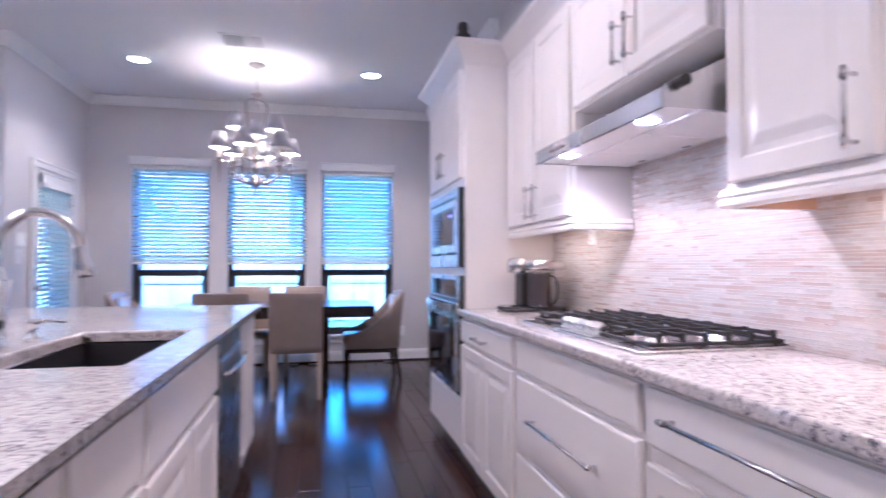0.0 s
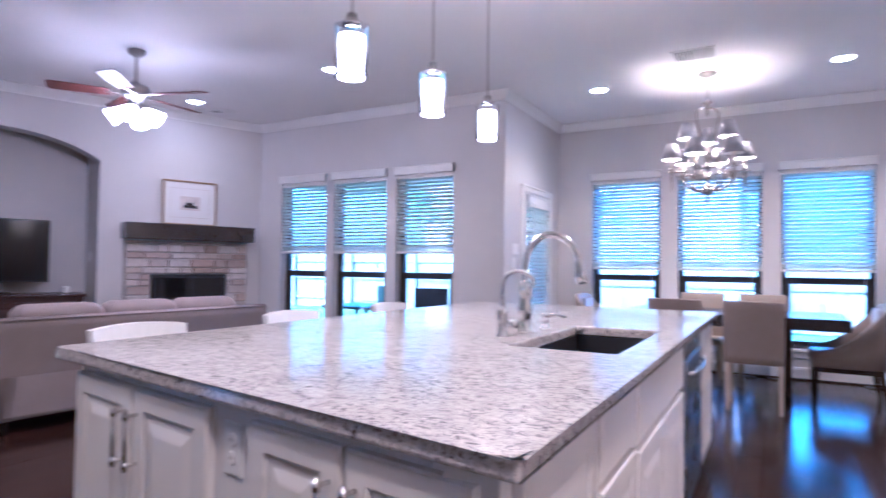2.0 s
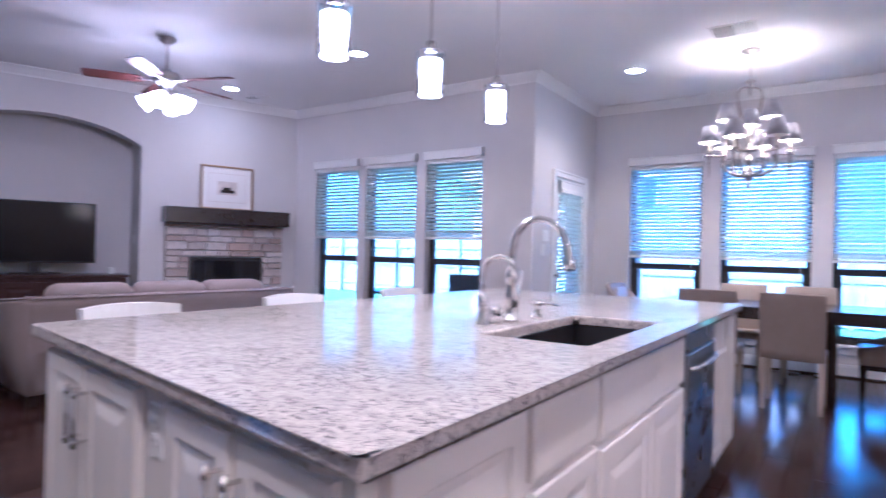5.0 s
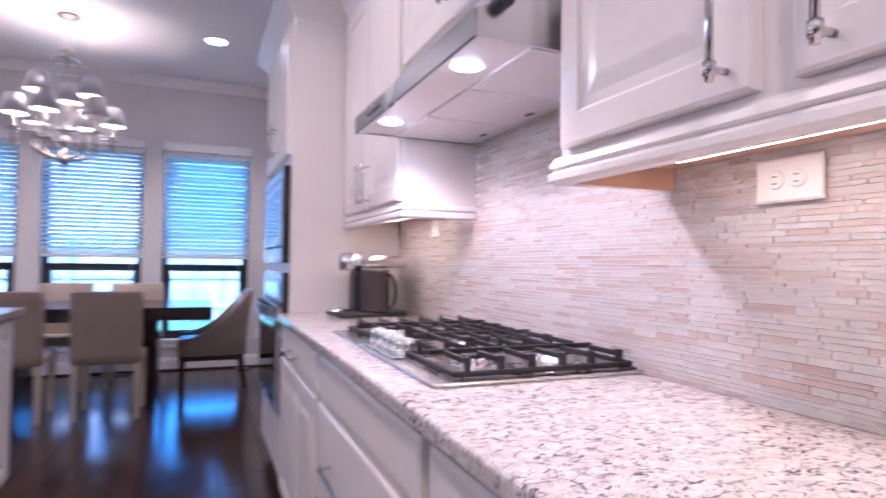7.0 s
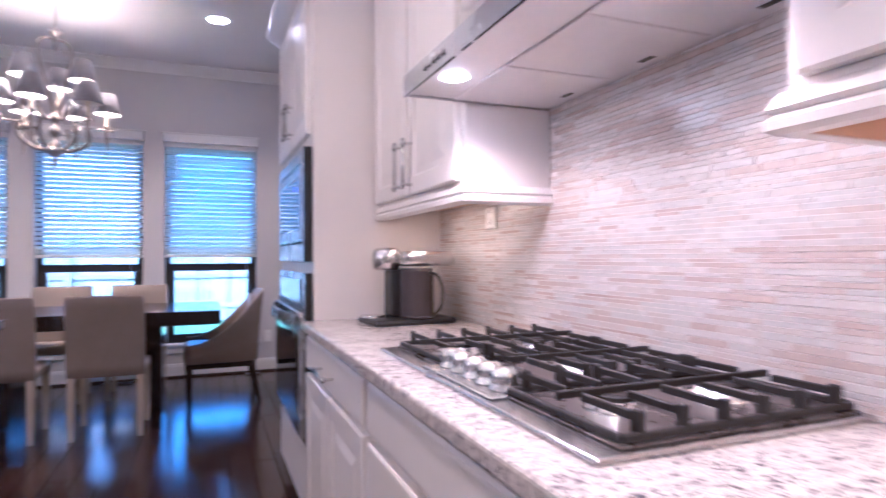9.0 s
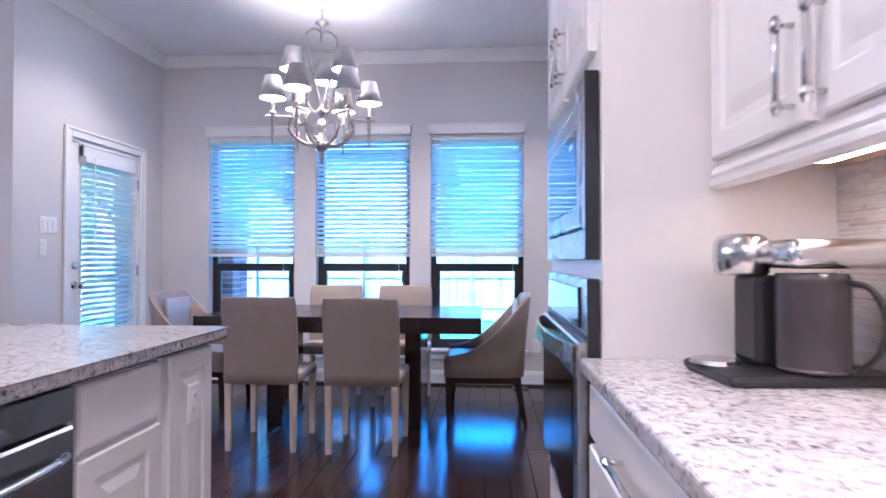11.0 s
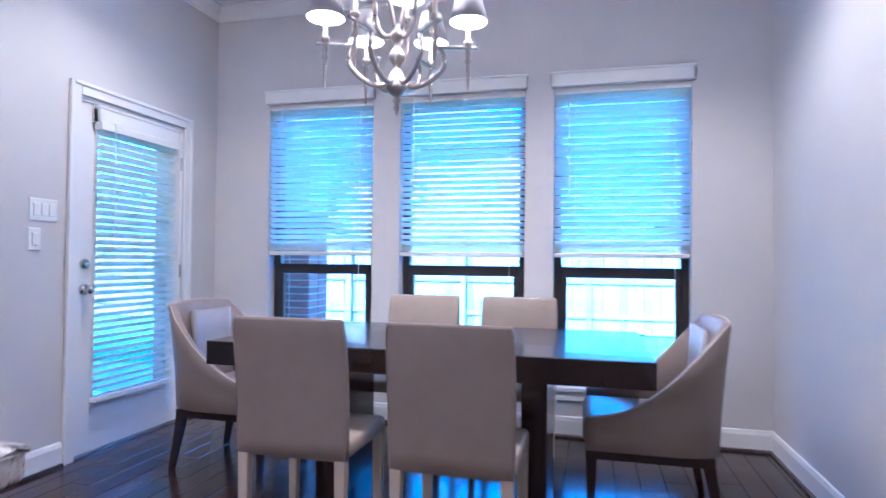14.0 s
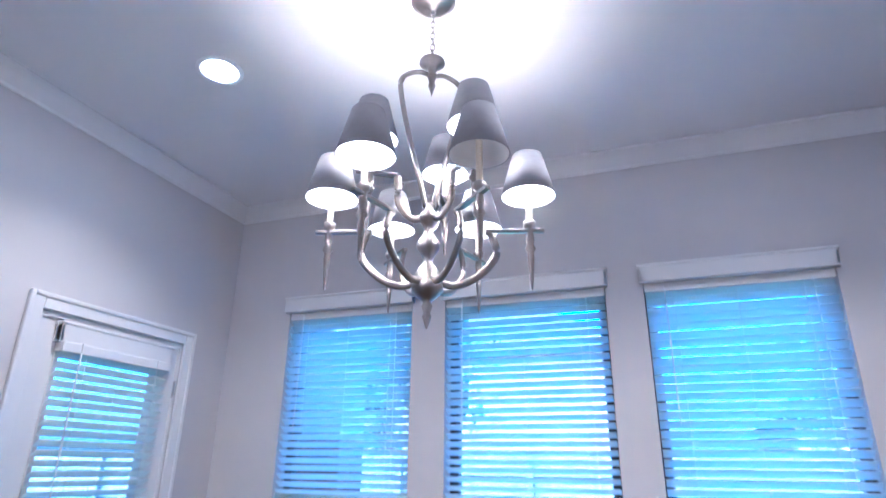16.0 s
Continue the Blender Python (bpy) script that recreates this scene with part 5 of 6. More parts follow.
def chandelier():
    """Two-tier pewter chandelier: six lower and three upper shaded candle lamps."""
    X, Y = 0.015, 6.58
    c = thing("chandelier", "pewter two-tier chandelier with grey fabric shades, one unlit", "chandelier", (X, Y, 0))
    part("canopy", lathe([(0.0, CEIL - 0.001), (0.082, CEIL - 0.001), (0.084, CEIL - 0.012), (0.06, CEIL - 0.026), (0.02, CEIL - 0.034), (0.012, CEIL - 0.05), (0.0, CEIL - 0.05)], 28), M_PEWTER, c, smooth=True)
    for i in range(8):
        z = CEIL - 0.062 - i * 0.026
        ring = [(0.009 * math.cos(a * math.pi / 6), 0, z + 0.017 * math.sin(a * math.pi / 6)) for a in range(13)]
        part("chain_link", tube(ring, 0.0022, 6), M_PEWTER, c, at=pose(0, 0, 0, 0, 0, 90 * (i % 2)))
    part("hanger", lathe([(0.0, 2.89), (0.006, 2.885), (0.012, 2.87), (0.045, 2.85), (0.047, 2.84), (0.02, 2.825), (0.014, 2.80), (0.018, 2.785), (0.010, 2.76), (0.014, 2.745), (0.004, 2.715), (0.0, 2.70)], 20), M_PEWTER, c, smooth=True, at=(0, 0, -0.07))
    for s in (-1, 1):
        pts = smooth_path([(0.0, 0, 2.715), (s * 0.05, 0, 2.725), (s * 0.105, 0, 2.69), (s * 0.108, 0, 2.62), (s * 0.075, 0, 2.46), (s * 0.03, 0, 2.28), (s * 0.012, 0, 2.20)], 7)
        part("hanger_loop", tube(pts, 0.0075, 8, 1.3), M_PEWTER, c, at=pose(0, 0, 0, 0, 0, 35), smooth=True)
    part("column", lathe([(0.0, 2.22), (0.014, 2.215), (0.016, 2.19), (0.030, 2.175), (0.032, 2.155), (0.018, 2.135), (0.014, 2.115), (0.022, 2.10), (0.036, 2.075), (0.036, 2.055), (0.020, 2.03), (0.014, 2.01), (0.026, 1.995), (0.040, 1.97), (0.036, 1.945), (0.050, 1.935), (0.050, 1.915), (0.030, 1.895), (0.012, 1.88), (0.018, 1.865), (0.010, 1.845), (0.015, 1.835), (0.004, 1.80), (0.0, 1.795)], 24), M_PEWTER, c, smooth=True)

    def arm(angle, radius, z_arm, hub_z, low, lit):
        a = part("arm", tube(smooth_path([(0.03, 0, hub_z), (0.09, 0, hub_z - 0.012), (0.16, 0, hub_z + 0.02), (0.215, 0, hub_z + 0.085), (0.205, 0, hub_z + 0.15), (radius * 0.58, 0, z_arm)] if low else [(0.02, 0, hub_z), (0.06, 0, hub_z - 0.006), (0.10, 0, hub_z + 0.04), (0.105, 0, hub_z + 0.10), (radius * 0.55, 0, z_arm)], 6), 0.0085, 8, 1.5), M_PEWTER, c, at=pose(0, 0, 0, 0, 0, angle), smooth=True)
        part("crossbar", cube(radius * 0.56, -0.009, z_arm - 0.006, radius + 0.045, 0.009, z_arm + 0.006, 0.002), M_PEWTER, a)
        part("spike", lathe([(0.0, z_arm - 0.20), (0.004, z_arm - 0.19), (0.011, z_arm - 0.09), (0.009, z_arm - 0.075), (0.017, z_arm - 0.062), (0.010, z_arm - 0.045), (0.013, z_arm - 0.03), (0.010, z_arm + 0.006), (0.018, z_arm + 0.012), (0.020, z_arm + 0.03), (0.012, z_arm + 0.036), (0.0, z_arm + 0.036)], 14, pose(radius, 0, 0)), M_PEWTER, a, smooth=True)
        part("candle", rod(bmesh.new(), (radius, 0, z_arm + 0.034), (radius, 0, z_arm + 0.172), 0.010, n=12), M_CANDLE, a, "ivory candle sleeve")
        zb = z_arm + 0.120
        part("shade", lathe([(0.086, zb), (0.0885, zb), (0.0505, zb + 0.150), (0.0485, zb + 0.150)], 28, pose(radius, 0, 0)), M_SHADE, a, "grey fabric cone shade", True)
        part("lining", lathe([(0.0855, zb + 0.0005), (0.048, zb + 0.1495)], 28, pose(radius, 0, 0)), M_SHADEIN, a, "white shade lining", True)
        b = part("bulb", lathe([(0.0, zb + 0.05), (0.009, zb + 0.052), (0.017, zb + 0.075), (0.013, zb + 0.10), (0.0, zb + 0.118)], 14, pose(radius, 0, 0)), M_BULB if lit else M_PLATE, a, smooth=True)
        if lit:
            p = a.matrix_basis @ Vector((radius, 0, zb + 0.085))
            b.visible_shadow = False
            lamp("POINT", X + p.x, Y + p.y, p.z, 2.1, 0.018)

    for i in range(6):
        arm(-43 - 60 * i, 0.325, 2.115, 1.945, True, i != 0)
    for i in range(3):
        arm(95 + 120 * i, 0.20, 2.30, 2.16, False, True)


chandelier()


# ---- living room, set square with its slanted wall ----
def sofa():
    s = thing("sofa", "mauve-grey upholstered sofa seen from behind", "sofa", (-3.95, 2.47, 0), 85)
    part("base", cube(0.02, 0.02, 0.09, 2.18, 0.90, 0.42, 0.03, 2), M_SOFA, s)
    bm = loft([[(x, y, z) for x, y in ((0.0, 0.0 + k), (2.2, 0.0 + k), (2.2, 0.17 + k), (0.0, 0.17 + k))] for z, k in ((0.09, 0.05), (0.40, 0.02), (0.70, -0.03), (0.775, -0.035), (0.79, -0.02))])
    bmesh.ops.bevel(bm, geom=list(bm.edges), offset=0.018, segments=2, affect="EDGES")
    part("backrest", bm, M_SOFA, s, smooth=True)
    for x in (-0.02, 2.06):
        bm = loft([[(x + a, y, z) for a, y in ((-k, 0.02), (0.15 + k, 0.02), (0.15 + k, 0.92), (-k, 0.92))] for z, k in ((0.09, 0.0), (0.45, 0.02), (0.66, 0.04), (0.70, 0.035), (0.715, 0.01))])
        for v in bm.verts:
            v.co.z += 0.10 * max(0, 1 - v.co.y / 0.9) * (1 if v.co.z > 0.6 else 0) * 0.8
        bmesh.ops.bevel(bm, geom=list(bm.edges), offset=0.02, segments=2, affect="EDGES")
        part("arm", bm, M_SOFA, s, smooth=True)
    for i in range(3):
        x = 0.16 + i * 0.635
        bm = cube(x, 0.17, 0.44, x + 0.62, 0.42, 0.86, 0.09, 4)
        for v in bm.verts:
            v.co.z += 0.025 * math.sin((v.co.x - x) / 0.62 * math.pi) if v.co.z > 0.6 else 0
            v.co.y += 0.05 * math.sin(v.co.z * 6 + i)
        part("back_cushion", bm, M_SOFA, s, smooth=True)
        part("seat_cushion", cube(x, 0.40, 0.42, x + 0.62, 0.92, 0.54, 0.04, 3), M_SOFA, s, smooth=True)
    for x in (0.06, 2.10):
        for y in (0.10, 0.84):
            part("foot", cube(x - 0.04, y - 0.04, 0.0, x + 0.04, y + 0.04, 0.09, 0.006), M_ESPRESSO, s)


sofa()


def on_wall(name, label, category, x, y, z):
    t = thing(name, label, category)
    t.matrix_basis = LIV @ pose(x, y, z)
    return t


def tv_stand():
    s = on_wall("tv_stand", "dark cherry wood media console with doors", "tv stand", -2.86, 0.32, 0)
    part("top", cube(-0.86, -0.27, 0.79, 0.86, 0.27, 0.825, 0.006, 2), M_CHERRY, s)
    part("body", cube(-0.82, -0.24, 0.10, 0.82, 0.25, 0.789, 0.004), M_CHERRY, s)
    part("plinth", cube(-0.84, -0.26, 0.0, 0.84, 0.26, 0.099, 0.008), M_CHERRY, s)
    for i in range(4):
        d = part("door", panel(0.37, 0.60, 0.02, RAISED), M_CHERRY, s, at=(-0.78 + i * 0.395, -0.241, 0.14))
        part("knob", lathe([(0.006, 0), (0.006, 0.012), (0.014, 0.02), (0.010, 0.03), (0, 0.032)], 12, pose(0.33 if i % 2 == 0 else 0.04, -0.02, 0.34, 90)), M_PEWTER, d, smooth=True)
    for x in (-0.80, 0.80):
        part("pilaster", cube(x - 0.03, -0.262, 0.10, x + 0.03, -0.2405, 0.789, 0.006), M_CHERRY, s)


tv_stand()
t = on_wall("television", "large black flat-screen television, switched off", "television", -2.925, 0.36, 0.826)
part("screen", cube(-0.59, -0.03, 0.125, 0.59, 0.015, 0.825, 0.006), M_BLACK, t)
part("display", cube(-0.578, -0.0325, 0.143, 0.578, -0.0305, 0.813), M_SCREEN, t, "dark glossy screen")
part("neck", cube(-0.05, -0.01, 0.015, 0.05, 0.03, 0.16, 0.004), M_BLACK, t)
part("foot", cube(-0.25, -0.11, 0.0, 0.25, 0.11, 0.014, 0.005), M_BLACK, t)
b = on_wall("cable_box", "small black media box on the console", "electronics", -3.55, 0.30, 0.826)
part("case", cube(-0.10, -0.08, 0, 0.12, 0.08, 0.055, 0.004), M_BLACK, b)
b = on_wall("router", "small white media box on the console", "electronics", -2.17, 0.30, 0.826)
part("case", cube(-0.03, -0.04, 0, 0.03, 0.04, 0.075, 0.008, 2), M_PLATE, b)


def fireplace():
    f = on_wall("fireplace", "stacked stone fireplace with dark wood mantel", "fireplace", -0.93, 0, 0)
    part("backing", cube(-0.72, -0.055, 0.0, 0.72, -0.002, 1.45), M_MORTAR, f)
    part("mantel", cube(-0.76, -0.24, 1.46, 0.76, -0.002, 1.65, 0.008, 2), M_ESPRESSO, f, "chunky dark wood mantel beam")
    bm = bmesh.new()
    box(bm, -0.44, -0.103, 0.42, 0.44, -0.056, 1.045, 0.004)
    part("surround", bm, M_BLACK, f, "black metal firebox surround")
    part("glass", cube(-0.40, -0.107, 0.46, 0.40, -0.104, 1.005), M_BLACKGLASS, f, "dark firebox glass")
    rng = random.Random(4)
    z = 0.005
    while z < 1.44:
        h = min(rng.choice((0.075, 0.105, 0.135)), 1.445 - z)
        x = -0.72
        while x < 0.715:
            w = min(rng.uniform(0.13, 0.34), 0.72 - x)
            if 0.72 - x - w < 0.06:
                w = 0.72 - x
            if not (z + h > 0.41 and z < 1.055 and x + w > -0.45 and x < 0.45):
                d = rng.uniform(0.025, 0.045)
                part("stone", cube(0, -d, 0, w - 0.008, 0, h - 0.008, 0.008), M_STONE, f, at=(x + 0.004, -0.056, z + 0.004))
            elif x < -0.45 and x + w > -0.45 and -0.45 - x > 0.06:
                part("stone", cube(0, -0.035, 0, -0.45 - x - 0.008, 0, h - 0.008, 0.008), M_STONE, f, at=(x + 0.004, -0.056, z + 0.004))
            elif x < 0.45 and x + w > 0.45 and x + w - 0.45 > 0.06:
                part("stone", cube(0, -0.035, 0, x + w - 0.45 - 0.008, 0, h - 0.008, 0.008), M_STONE, f, at=(0.454, -0.056, z + 0.004))
            x += w
        z += h
    part("hearth", cube(-0.76, -0.42, 0.0, 0.76, -0.110, 0.10, 0.008), M_MORTAR, f)


fireplace()
p = on_wall("framed_picture", "framed print with wide white mat on the mantel", "picture", -0.93, -0.03, 1.651)
bm = bmesh.new()
for a, c, z0, z1 in ((-0.325, 0.325, 0.0, 0.022), (-0.325, 0.325, 0.533, 0.555), (-0.325, -0.303, 0.022, 0.533), (0.303, 0.325, 0.022, 0.533)):
    box(bm, a, -0.022, z0, c, 0.0, z1, 0.003)
part("frame", bm, M_GOLD, p)
part("mat", cube(-0.303, -0.012, 0.022, 0.303, -0.003, 0.533), M_MAT, p)
bm = bmesh.new()
for a, c, z0, z1 in ((-0.235, 0.235, 0.095, 0.100), (-0.235, 0.235, 0.455, 0.460), (-0.235, -0.231, 0.10, 0.455), (0.231, 0.235, 0.10, 0.455)):
    box(bm, a, -0.0135, z0, c, -0.0121, z1)
part("mat_line", bm, M_PRINT, p)
part("print", cube(-0.12, -0.0145, 0.19, 0.12, -0.0121, 0.36), M_PRINT, p, "small sepia print")
bm = cube(-0.08, -0.0155, 0.215, 0.085, -0.0146, 0.25)
box(bm, -0.05, -0.0155, 0.25, 0.04, -0.0146, 0.285)
part("print_shape", bm, M_ESPRESSO, p)
for x, z, k in ((-4.02, 1.38, "switch"), (-4.02, 0.42, "outlet"), (-4.86, 0.42, "outlet")):
    pl = plate("light_switch" if k == "switch" else "wall_outlet", "white switch plate on the pillar" if k == "switch" else "white duplex outlet low on the wall", (0, 0, 0), 0, 0.072, 0.118, k)
    pl.matrix_basis = LIV @ pose(x, 0 if x > -4.5 else 1.9, z)
pl = plate("light_switch", "white switch plate inside the niche", (0, 0, 0), 0, 0.072, 0.118, "switch")
pl.matrix_basis = LIV @ pose(-1.92, 0.40, 1.25, 0, 0, -90)
ch = on_wall("door_chime", "small white chime box high on the hallway wall", "chime", -5.30, 1.9, 2.60)
part("case", cube(-0.075, -0.045, 0.0, 0.075, -0.001, 0.11, 0.006, 2), M_PLATE, ch)
part("grille", panel(0.11, 0.06, 0.003, [(0, 0.001), (0.003, 0)]), M_TRIM, ch, at=(-0.055, -0.045, 0.025))
# added fill lamp that brightens the hallway; it has no fitting
lamp("POINT", *(LIV @ Vector((-5.0, 1.1, 2.70))), 11, 0.12, (1.0, 0.50, 0.125))


def ceiling_fan():
    f = thing("ceiling_fan", "ceiling fan with cherry blades and lit glass shades", "ceiling fan", (-4.35, 3.65, 0), 12)
    part("canopy", lathe([(0, CEIL - 0.001), (0.07, CEIL - 0.001), (0.07, CEIL - 0.03), (0.03, CEIL - 0.06), (0, CEIL - 0.06)], 24), M_PEWTER, f, smooth=True)
    part("downrod", rod(bmesh.new(), (0, 0, 2.76), (0, 0, CEIL - 0.05), 0.013, n=12), M_PEWTER, f)
    part("motor", lathe([(0, 2.78), (0.03, 2.775), (0.05, 2.75), (0.11, 2.735), (0.125, 2.70), (0.12, 2.655), (0.08, 2.63), (0.055, 2.60), (0.05, 2.545), (0.06, 2.53), (0.03, 2.50), (0, 2.50)], 28), M_PEWTER, f, smooth=True)
    for i in range(5):
        m = pose(0, 0, 2.66, 0, 0, 72 * i + 8)
        a = part("blade_iron", cube(0.10, -0.02, -0.008, 0.24, 0.02, 0.0, 0.003), M_PEWTER, f, at=m)
        bm = loft([[(0.20, -0.055, 0), (0.20, 0.055, 0), (0.20, 0.055, 0.008), (0.20, -0.055, 0.008)], [(0.45, -0.07, 0), (0.45, 0.07, 0), (0.45, 0.07, 0.008), (0.45, -0.07, 0.008)], [(0.64, -0.072, 0), (0.64, 0.072, 0), (0.64, 0.072, 0.008), (0.64, -0.072, 0.008)], [(0.665, -0.05, 0), (0.665, 0.05, 0), (0.665, 0.05, 0.008), (0.665, -0.05, 0.008)]])
        part("blade", bm, M_FANBLADE, f, at=m @ pose(0, 0, 0, 12, 0, 0))
    for i in range(4):
        m = pose(0, 0, 2.53, 0, 0, 90 * i + 30) @ pose(0.075, 0, 0, 0, -56, 0)
        part("light_arm", rod(bmesh.new(), (0, 0, 0), (0.03, 0, -0.03), 0.012, n=10), M_PEWTER, f, at=pose(0, 0, 2.53, 0, 0, 90 * i + 30) @ pose(0.05, 0, 0))
        part("glass_shade", lathe([(0.025, 0.0), (0.045, -0.03), (0.062, -0.09), (0.078, -0.150), (0.074, -0.150), (0.056, -0.09), (0.0, -0.06)], 20, m), M_FANGLASS, f, "lit frosted glass bell shade", True)
    lamp("POINT", -4.35, 3.65, 2.33, 6.5, 0.16, (1.0, 0.46, 0.22))


ceiling_fan()
sm = thing("smoke_detector", "round white smoke detector on the ceiling", "smoke detector", (-6.1, 1.7, CEIL))
part("case", lathe([(0, -0.035), (0.05, -0.033), (0.062, -0.02), (0.065, 0)], 24), M_PLATE, sm, smooth=True)


# ---- outside ----
structure("ground", cube(-120, -60, -0.35, 120, 200, -0.22), M_GRASS, "lawn that reaches the horizon", "lawn")
structure("pavement", cube(-7.0, 6.36, -0.215, -2.15, 9.9, -0.10), M_CONCRETE, "concrete patio slab under the porch roof", "patio")
structure("porch_roof", cube(-7.2, 6.40, 2.62, -2.0, 10.1, 2.86), M_TRIM, "white porch soffit over the patio", "porch roof")


def brick_column(x, y, s=0.42, h=2.72):
    c = thing("brick_column", "red brick porch column with pale mortar", "column", (x, y, -0.10))
    part("core", cube(-s / 2 + 0.006, -s / 2 + 0.006, 0, s / 2 - 0.006, s / 2 - 0.006, h), M_MORTAR, c)
    mesh = finish("brick", cube(-0.098, -0.006, -0.029, 0.098, 0.006, 0.029, 0.003), M_BRICK)
    z = 0.05
    k = 0
    while z < 1.75:
        for a in range(4):
            for j in (-1, 1):
                off = j * 0.104 + (0.0 if k % 2 else 0.003)
                piece("brick", mesh, c, pose(0, 0, z, 0, 0, 90 * a) @ pose(off, -s / 2 + 0.004, 0))
        z += 0.068
        k += 1


brick_column(-2.02, 9.55)


def fence(x0, x1, y, z0=-0.22, h=1.85):
    f = thing("garden_fence", "weathered cedar picket fence with rails", "fence", (x0, y, z0))
    mesh = finish("picket", cube(0.0, -0.009, 0.03, 0.138, 0.009, h, 0.003), M_FENCE)
    n = int((x1 - x0) / 0.145)
    rng = random.Random(3)
    for i in range(n):
        piece("picket", mesh, f, pose(i * 0.145, rng.uniform(-0.004, 0.004), rng.uniform(-0.02, 0.015), 0, rng.uniform(-0.3, 0.3), 0))
    for z in (0.35, 1.0, 1.55):
        part("rail", cube(0, -0.055, z - 0.045, x1 - x0, -0.012, z + 0.045, 0.003), M_FENCE, f)
    for i in range(int((x1 - x0) / 2.4) + 1):
        part("post", cube(i * 2.4, -0.15, 0, i * 2.4 + 0.09, -0.056, h - 0.05, 0.004), M_FENCE, f)


fence(-16.0, 14.0, 15.5)


def house(x, y, w, d, h, ridge, name_label):
    b = thing("neighbour_house", name_label, "house", (x, y, -0.22))
    part("wall", cube(0, 0, 0, w, d, h), M_SIDING, b)
    bm = bmesh.new()
    e = 0.5
    v = [bm.verts.new(c) for c in ((-e, -e, h), (w + e, -e, h), (w + e, d + e, h), (-e, d + e, h), (w * 0.3, d / 2, ridge), (w * 0.7, d / 2, ridge))]
    for q in ((0, 1, 5, 4), (1, 2, 5), (2, 3, 4, 5), (3, 0, 4), (3, 2, 1, 0)):
        bm.faces.new([v[i] for i in q])
    part("roof", bm, M_ROOF, b, "dark shingle hip roof")
    for i in range(3):
        wx = w * (0.15 + 0.22 * i)
        f = part("window", cube(wx - 0.6, -0.05, 1.0 + (h - 3), wx + 0.6, -0.005, 2.4 + (h - 3), 0.02), M_TRIM, b)
        part("pane", cube(-0.5 + wx, -0.06, 1.1 + (h - 3), 0.5 + wx, -0.051, 2.3 + (h - 3)), M_BLACKGLASS, f)


house(-13.5, 24, 13, 9, 5.2, 8.2, "two-storey brick neighbour house beyond the fence")
house(4.5, 27, 14, 9, 3.2, 6.4, "brick neighbour house with dark shingle roof")


def tree(x, y, h, spread, seed):
    rng = random.Random(seed)
    t = thing("tree", "broadleaf garden tree behind the fence", "tree", (x, y, -0.22))
    bm = tube(smooth_path([(0, 0, 0), (0.05, 0.04, h * 0.2), (-0.05, 0.0, h * 0.45), (0.08, 0.05, h * 0.75)], 5), [0.16 * (1 - 0.05 * i) for i in range(16)], 10)
    tips = []
    for i in range(11):
        a, z = rng.uniform(0, 6.28), h * rng.uniform(0.3, 0.7)
        r = spread * rng.uniform(0.45, 0.85)
        tip = (r * math.cos(a), r * math.sin(a), z + h * rng.uniform(0.12, 0.3))
        tube([(0, 0, z), (tip[0] * 0.5, tip[1] * 0.5, z + (tip[2] - z) * 0.6), tip], [0.05, 0.03, 0.012], 6, 1.0, bm)
        tips.append(tip)
    part("trunk", bm, M_BARK, t)
    verts, faces = [], []
    for tip in tips + [(0, 0, h * 0.85), (0.2, 0.1, h * 0.95)]:
        for k in range(170):
            d = Vector((rng.gauss(0, 1), rng.gauss(0, 1), rng.gauss(0, 0.8)))
            c = Vector(tip) + d * spread * 0.20
            u = Vector((rng.uniform(-1, 1), rng.uniform(-1, 1), rng.uniform(-1, 1))).normalized() * rng.uniform(0.06, 0.13)
            w = u.orthogonal().normalized() * rng.uniform(0.03, 0.06)
            i = len(verts)
            verts += [c - u, c + w, c + u, c - w]
            faces.append((i, i + 1, i + 2, i + 3))
    me = bpy.data.meshes.new("crown")
    me.from_pydata(verts, [], faces)
    me.materials.append(M_LEAF)
    o = new("crown", me)
    o.parent = t


tree(-5.6, 18.5, 6.2, 2.2, 1)
tree(-7.6, 20.0, 5.0, 1.8, 2)
tree(4.6, 21.0, 5.2, 2.0, 3)
tree(-9.5, 19.0, 6.5, 2.5, 5)
pc = thing("patio_chair", "dark metal patio chair on the concrete patio", "chair", (-3.9, 8.0, -0.10), 20, group="patio chairs")
part("seat", cube(-0.26, -0.26, 0.40, 0.26, 0.26, 0.45, 0.01), M_WFRAME, pc)
part("backrest", cube(-0.26, 0.24, 0.46, 0.26, 0.28, 0.95, 0.01), M_WFRAME, pc)
for x in (-0.24, 0.24):
    for y in (-0.24, 0.26):
        part("leg", cube(x - 0.02, y - 0.02, 0, x + 0.02, y + 0.02, 0.40), M_WFRAME, pc)
    part("arm", cube(x - 0.03, -0.24, 0.62, x + 0.03, 0.24, 0.65, 0.008), M_WFRAME, pc)
copy_thing(pc, pose(-5.1, 8.2, -0.10, 0, 0, -30))
pt = thing("patio_table", "dark metal patio table on the concrete patio", "table", (-4.6, 7.3, -0.10))
part("tabletop", cube(-0.4, -0.4, 0.68, 0.4, 0.4, 0.72, 0.01), M_WFRAME, pt)
for x in (-0.34, 0.34):
    for y in (-0.34, 0.34):
        part("leg", cube(x - 0.02, y - 0.02, 0, x + 0.02, y + 0.02, 0.68), M_WFRAME, pt)


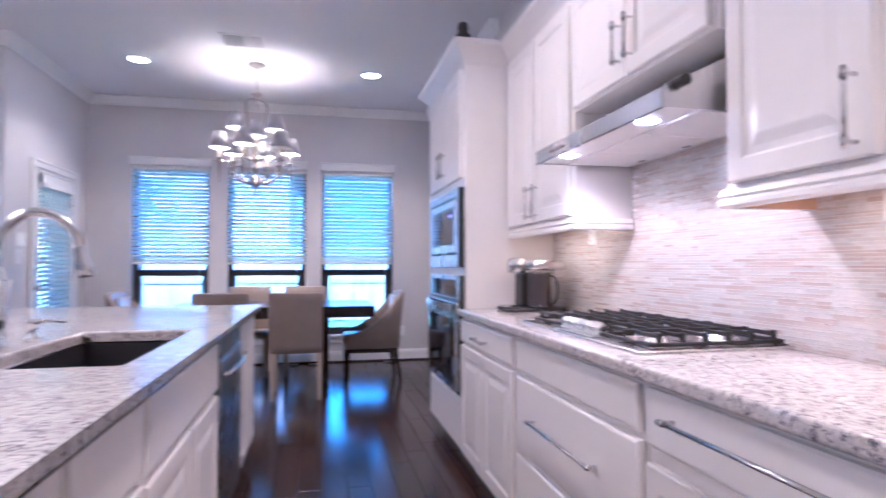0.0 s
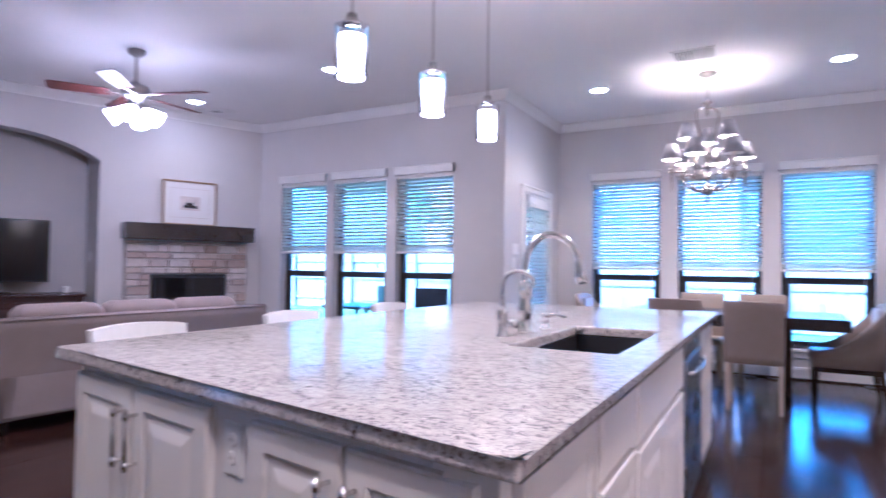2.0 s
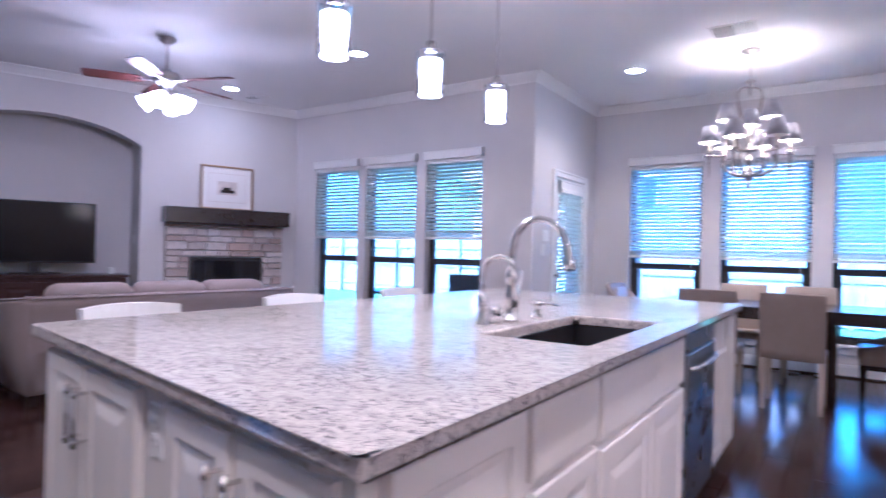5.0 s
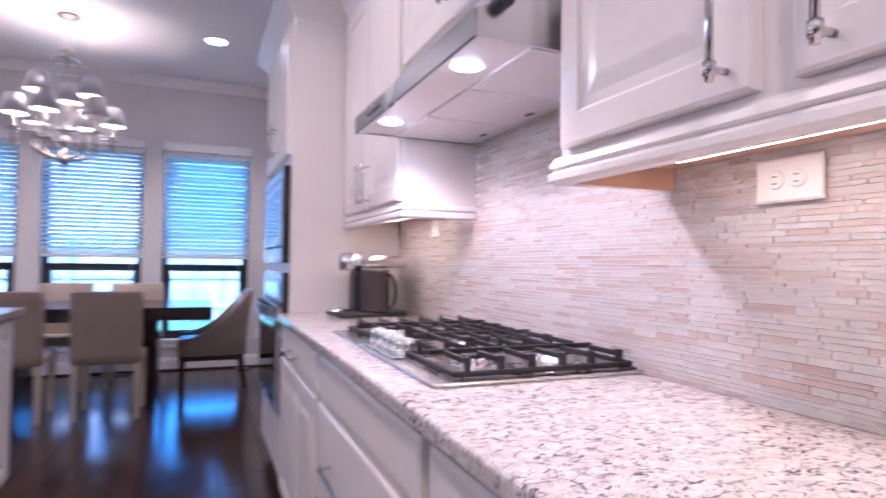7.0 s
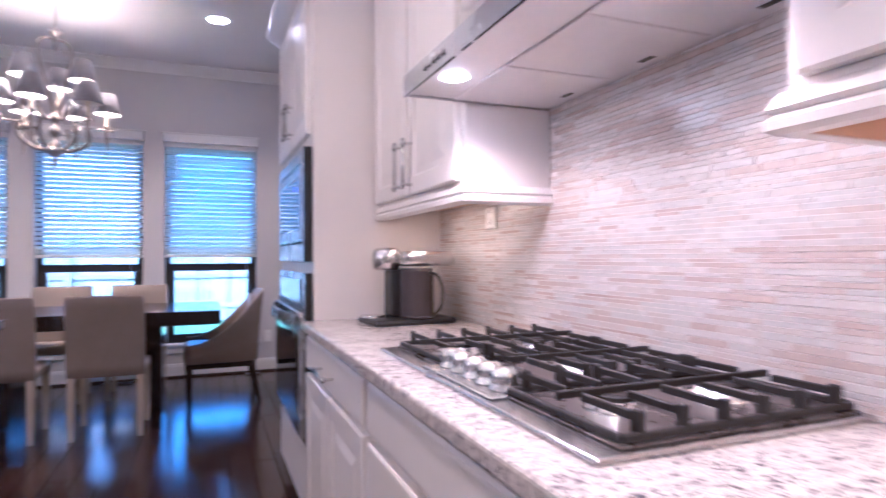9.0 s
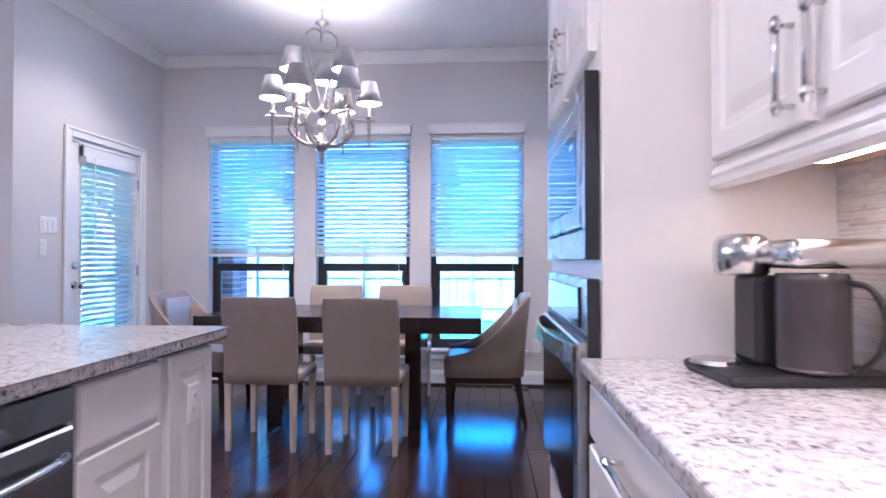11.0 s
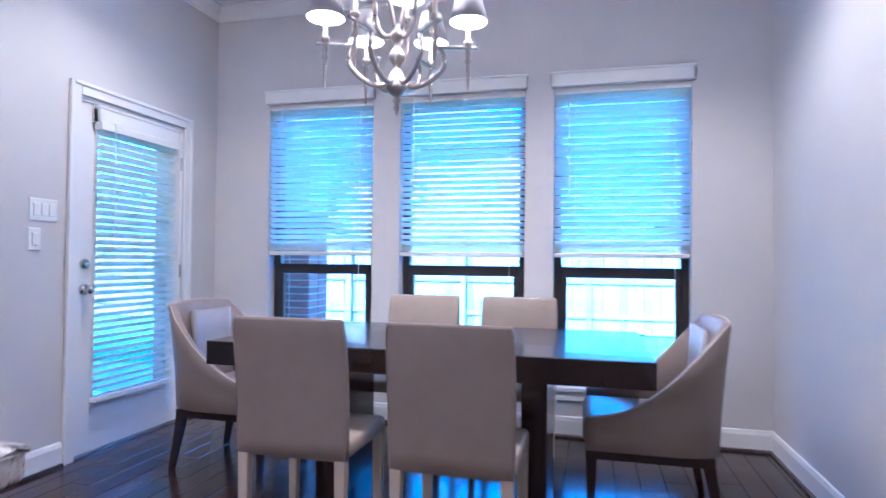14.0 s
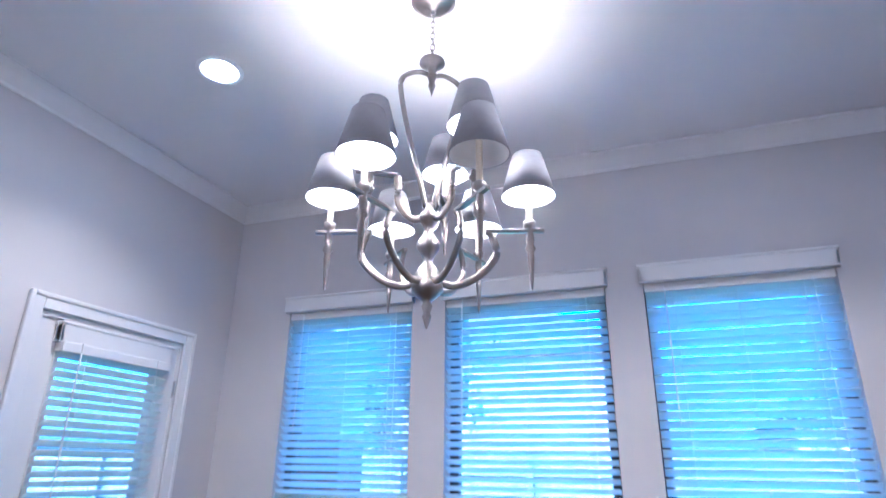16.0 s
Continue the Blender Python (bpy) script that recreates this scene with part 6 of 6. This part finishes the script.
# ---- pieces of floor and backsplash, last ----
def joined(name, boxes, mat, parent, label):
    """Many small blocks as one mesh of their own faces."""
    verts, faces = [], []
    for x0, y0, z0, x1, y1, z1 in boxes:
        i = len(verts)
        verts += [(x0, y0, z0), (x1, y0, z0), (x1, y1, z0), (x0, y1, z0), (x0, y0, z1), (x1, y0, z1), (x1, y1, z1), (x0, y1, z1)]
        faces += [(i + a, i + b, i + c, i + d) for a, b, c, d in ((4, 5, 6, 7), (0, 1, 5, 4), (1, 2, 6, 5), (2, 3, 7, 6), (3, 0, 4, 7), (3, 2, 1, 0))]
    me = bpy.data.meshes.new(name)
    me.from_pydata(verts, [], faces)
    me.materials.append(mat)
    me.update()
    ob = new(name, me)
    ob.parent = parent
    return tagged(ob, label, kind="stuff")


def lay_planks():
    rng = random.Random(7)
    w = 0.127
    lengths = (0.6, 0.9, 1.2, 1.5)
    mesh = {q: finish("plank", cube(-w / 2 + 0.0012, -q / 2 + 0.0012, -0.0118, w / 2 - 0.0012, q / 2 - 0.0012, 0, 0.0022), M_PLANK) for q in lengths}
    rest, count = [], 0
    x = -10.3
    while x < RX:
        y = -2.9 - rng.uniform(0, 1.2)
        while y < FY:
            q = rng.choice(lengths)
            cx, cy = x + w / 2, y + q / 2
            if (cx > DX - 0.1 or cy < LY) and cy < FY + 0.2:
                lip = rng.uniform(-0.0006, 0.0)
                if -1.9 < cx < RX and 4.3 < cy and count < 300 or (0.1 < cx < 1.5 and 0.8 < cy <= 4.3 and count < 300):
                    piece("plank", mesh[q], floor, pose(cx, cy, lip, rng.uniform(-0.05, 0.05), rng.uniform(-0.22, 0.22), 0))
                    count += 1
                else:
                    rest.append((x + 0.0012, y + 0.0012, -0.0118, x + w - 0.0012, y + q - 0.0012, lip))
            y += q
        x += w
    joined("planks", rest, M_PLANKS, floor, "dark stained hardwood planks")


lay_planks()


def lay_mosaic():
    """Random strips of glass and stone in thin courses, proud of the grout."""
    rng = random.Random(11)
    hs = (0.0105, 0.0105, 0.0105, 0.008, 0.0145)
    lengths = (0.045, 0.07, 0.10, 0.13)
    meshes = {}
    rest, count = [], 0
    x = RX - 0.0072
    z = TOP + 0.002
    while z < 1.64:
        h = rng.choice(hs)
        y = 4.028
        while y > 0.3:
            q = rng.choice(lengths)
            q = min(q, y - 0.3 + 0.01)
            keep = z < 1.36 or (2.10 < y < 3.2)
            if keep:
                t = rng.choice((0.0018, 0.0022, 0.0027))
                near = 2.2 < y < 3.3 and 0.93 < z < 1.25 and count < 300 and q in lengths
                if near:
                    key = (q, h, t)
                    if key not in meshes:
                        meshes[key] = finish("tile", cube(-t, -q + 0.0013, 0, 0, 0, h - 0.0015, 0.0008), M_TILE)
                    piece("tile", meshes[key], back, pose(x, y, z))
                    count += 1
                else:
                    rest.append((x - t, y - q + 0.0013, z, x, y, z + h - 0.0015))
            y -= q
        z += h
    joined("tiles", rest, M_TILES, back, "thin glass and stone mosaic strips")


lay_mosaic()
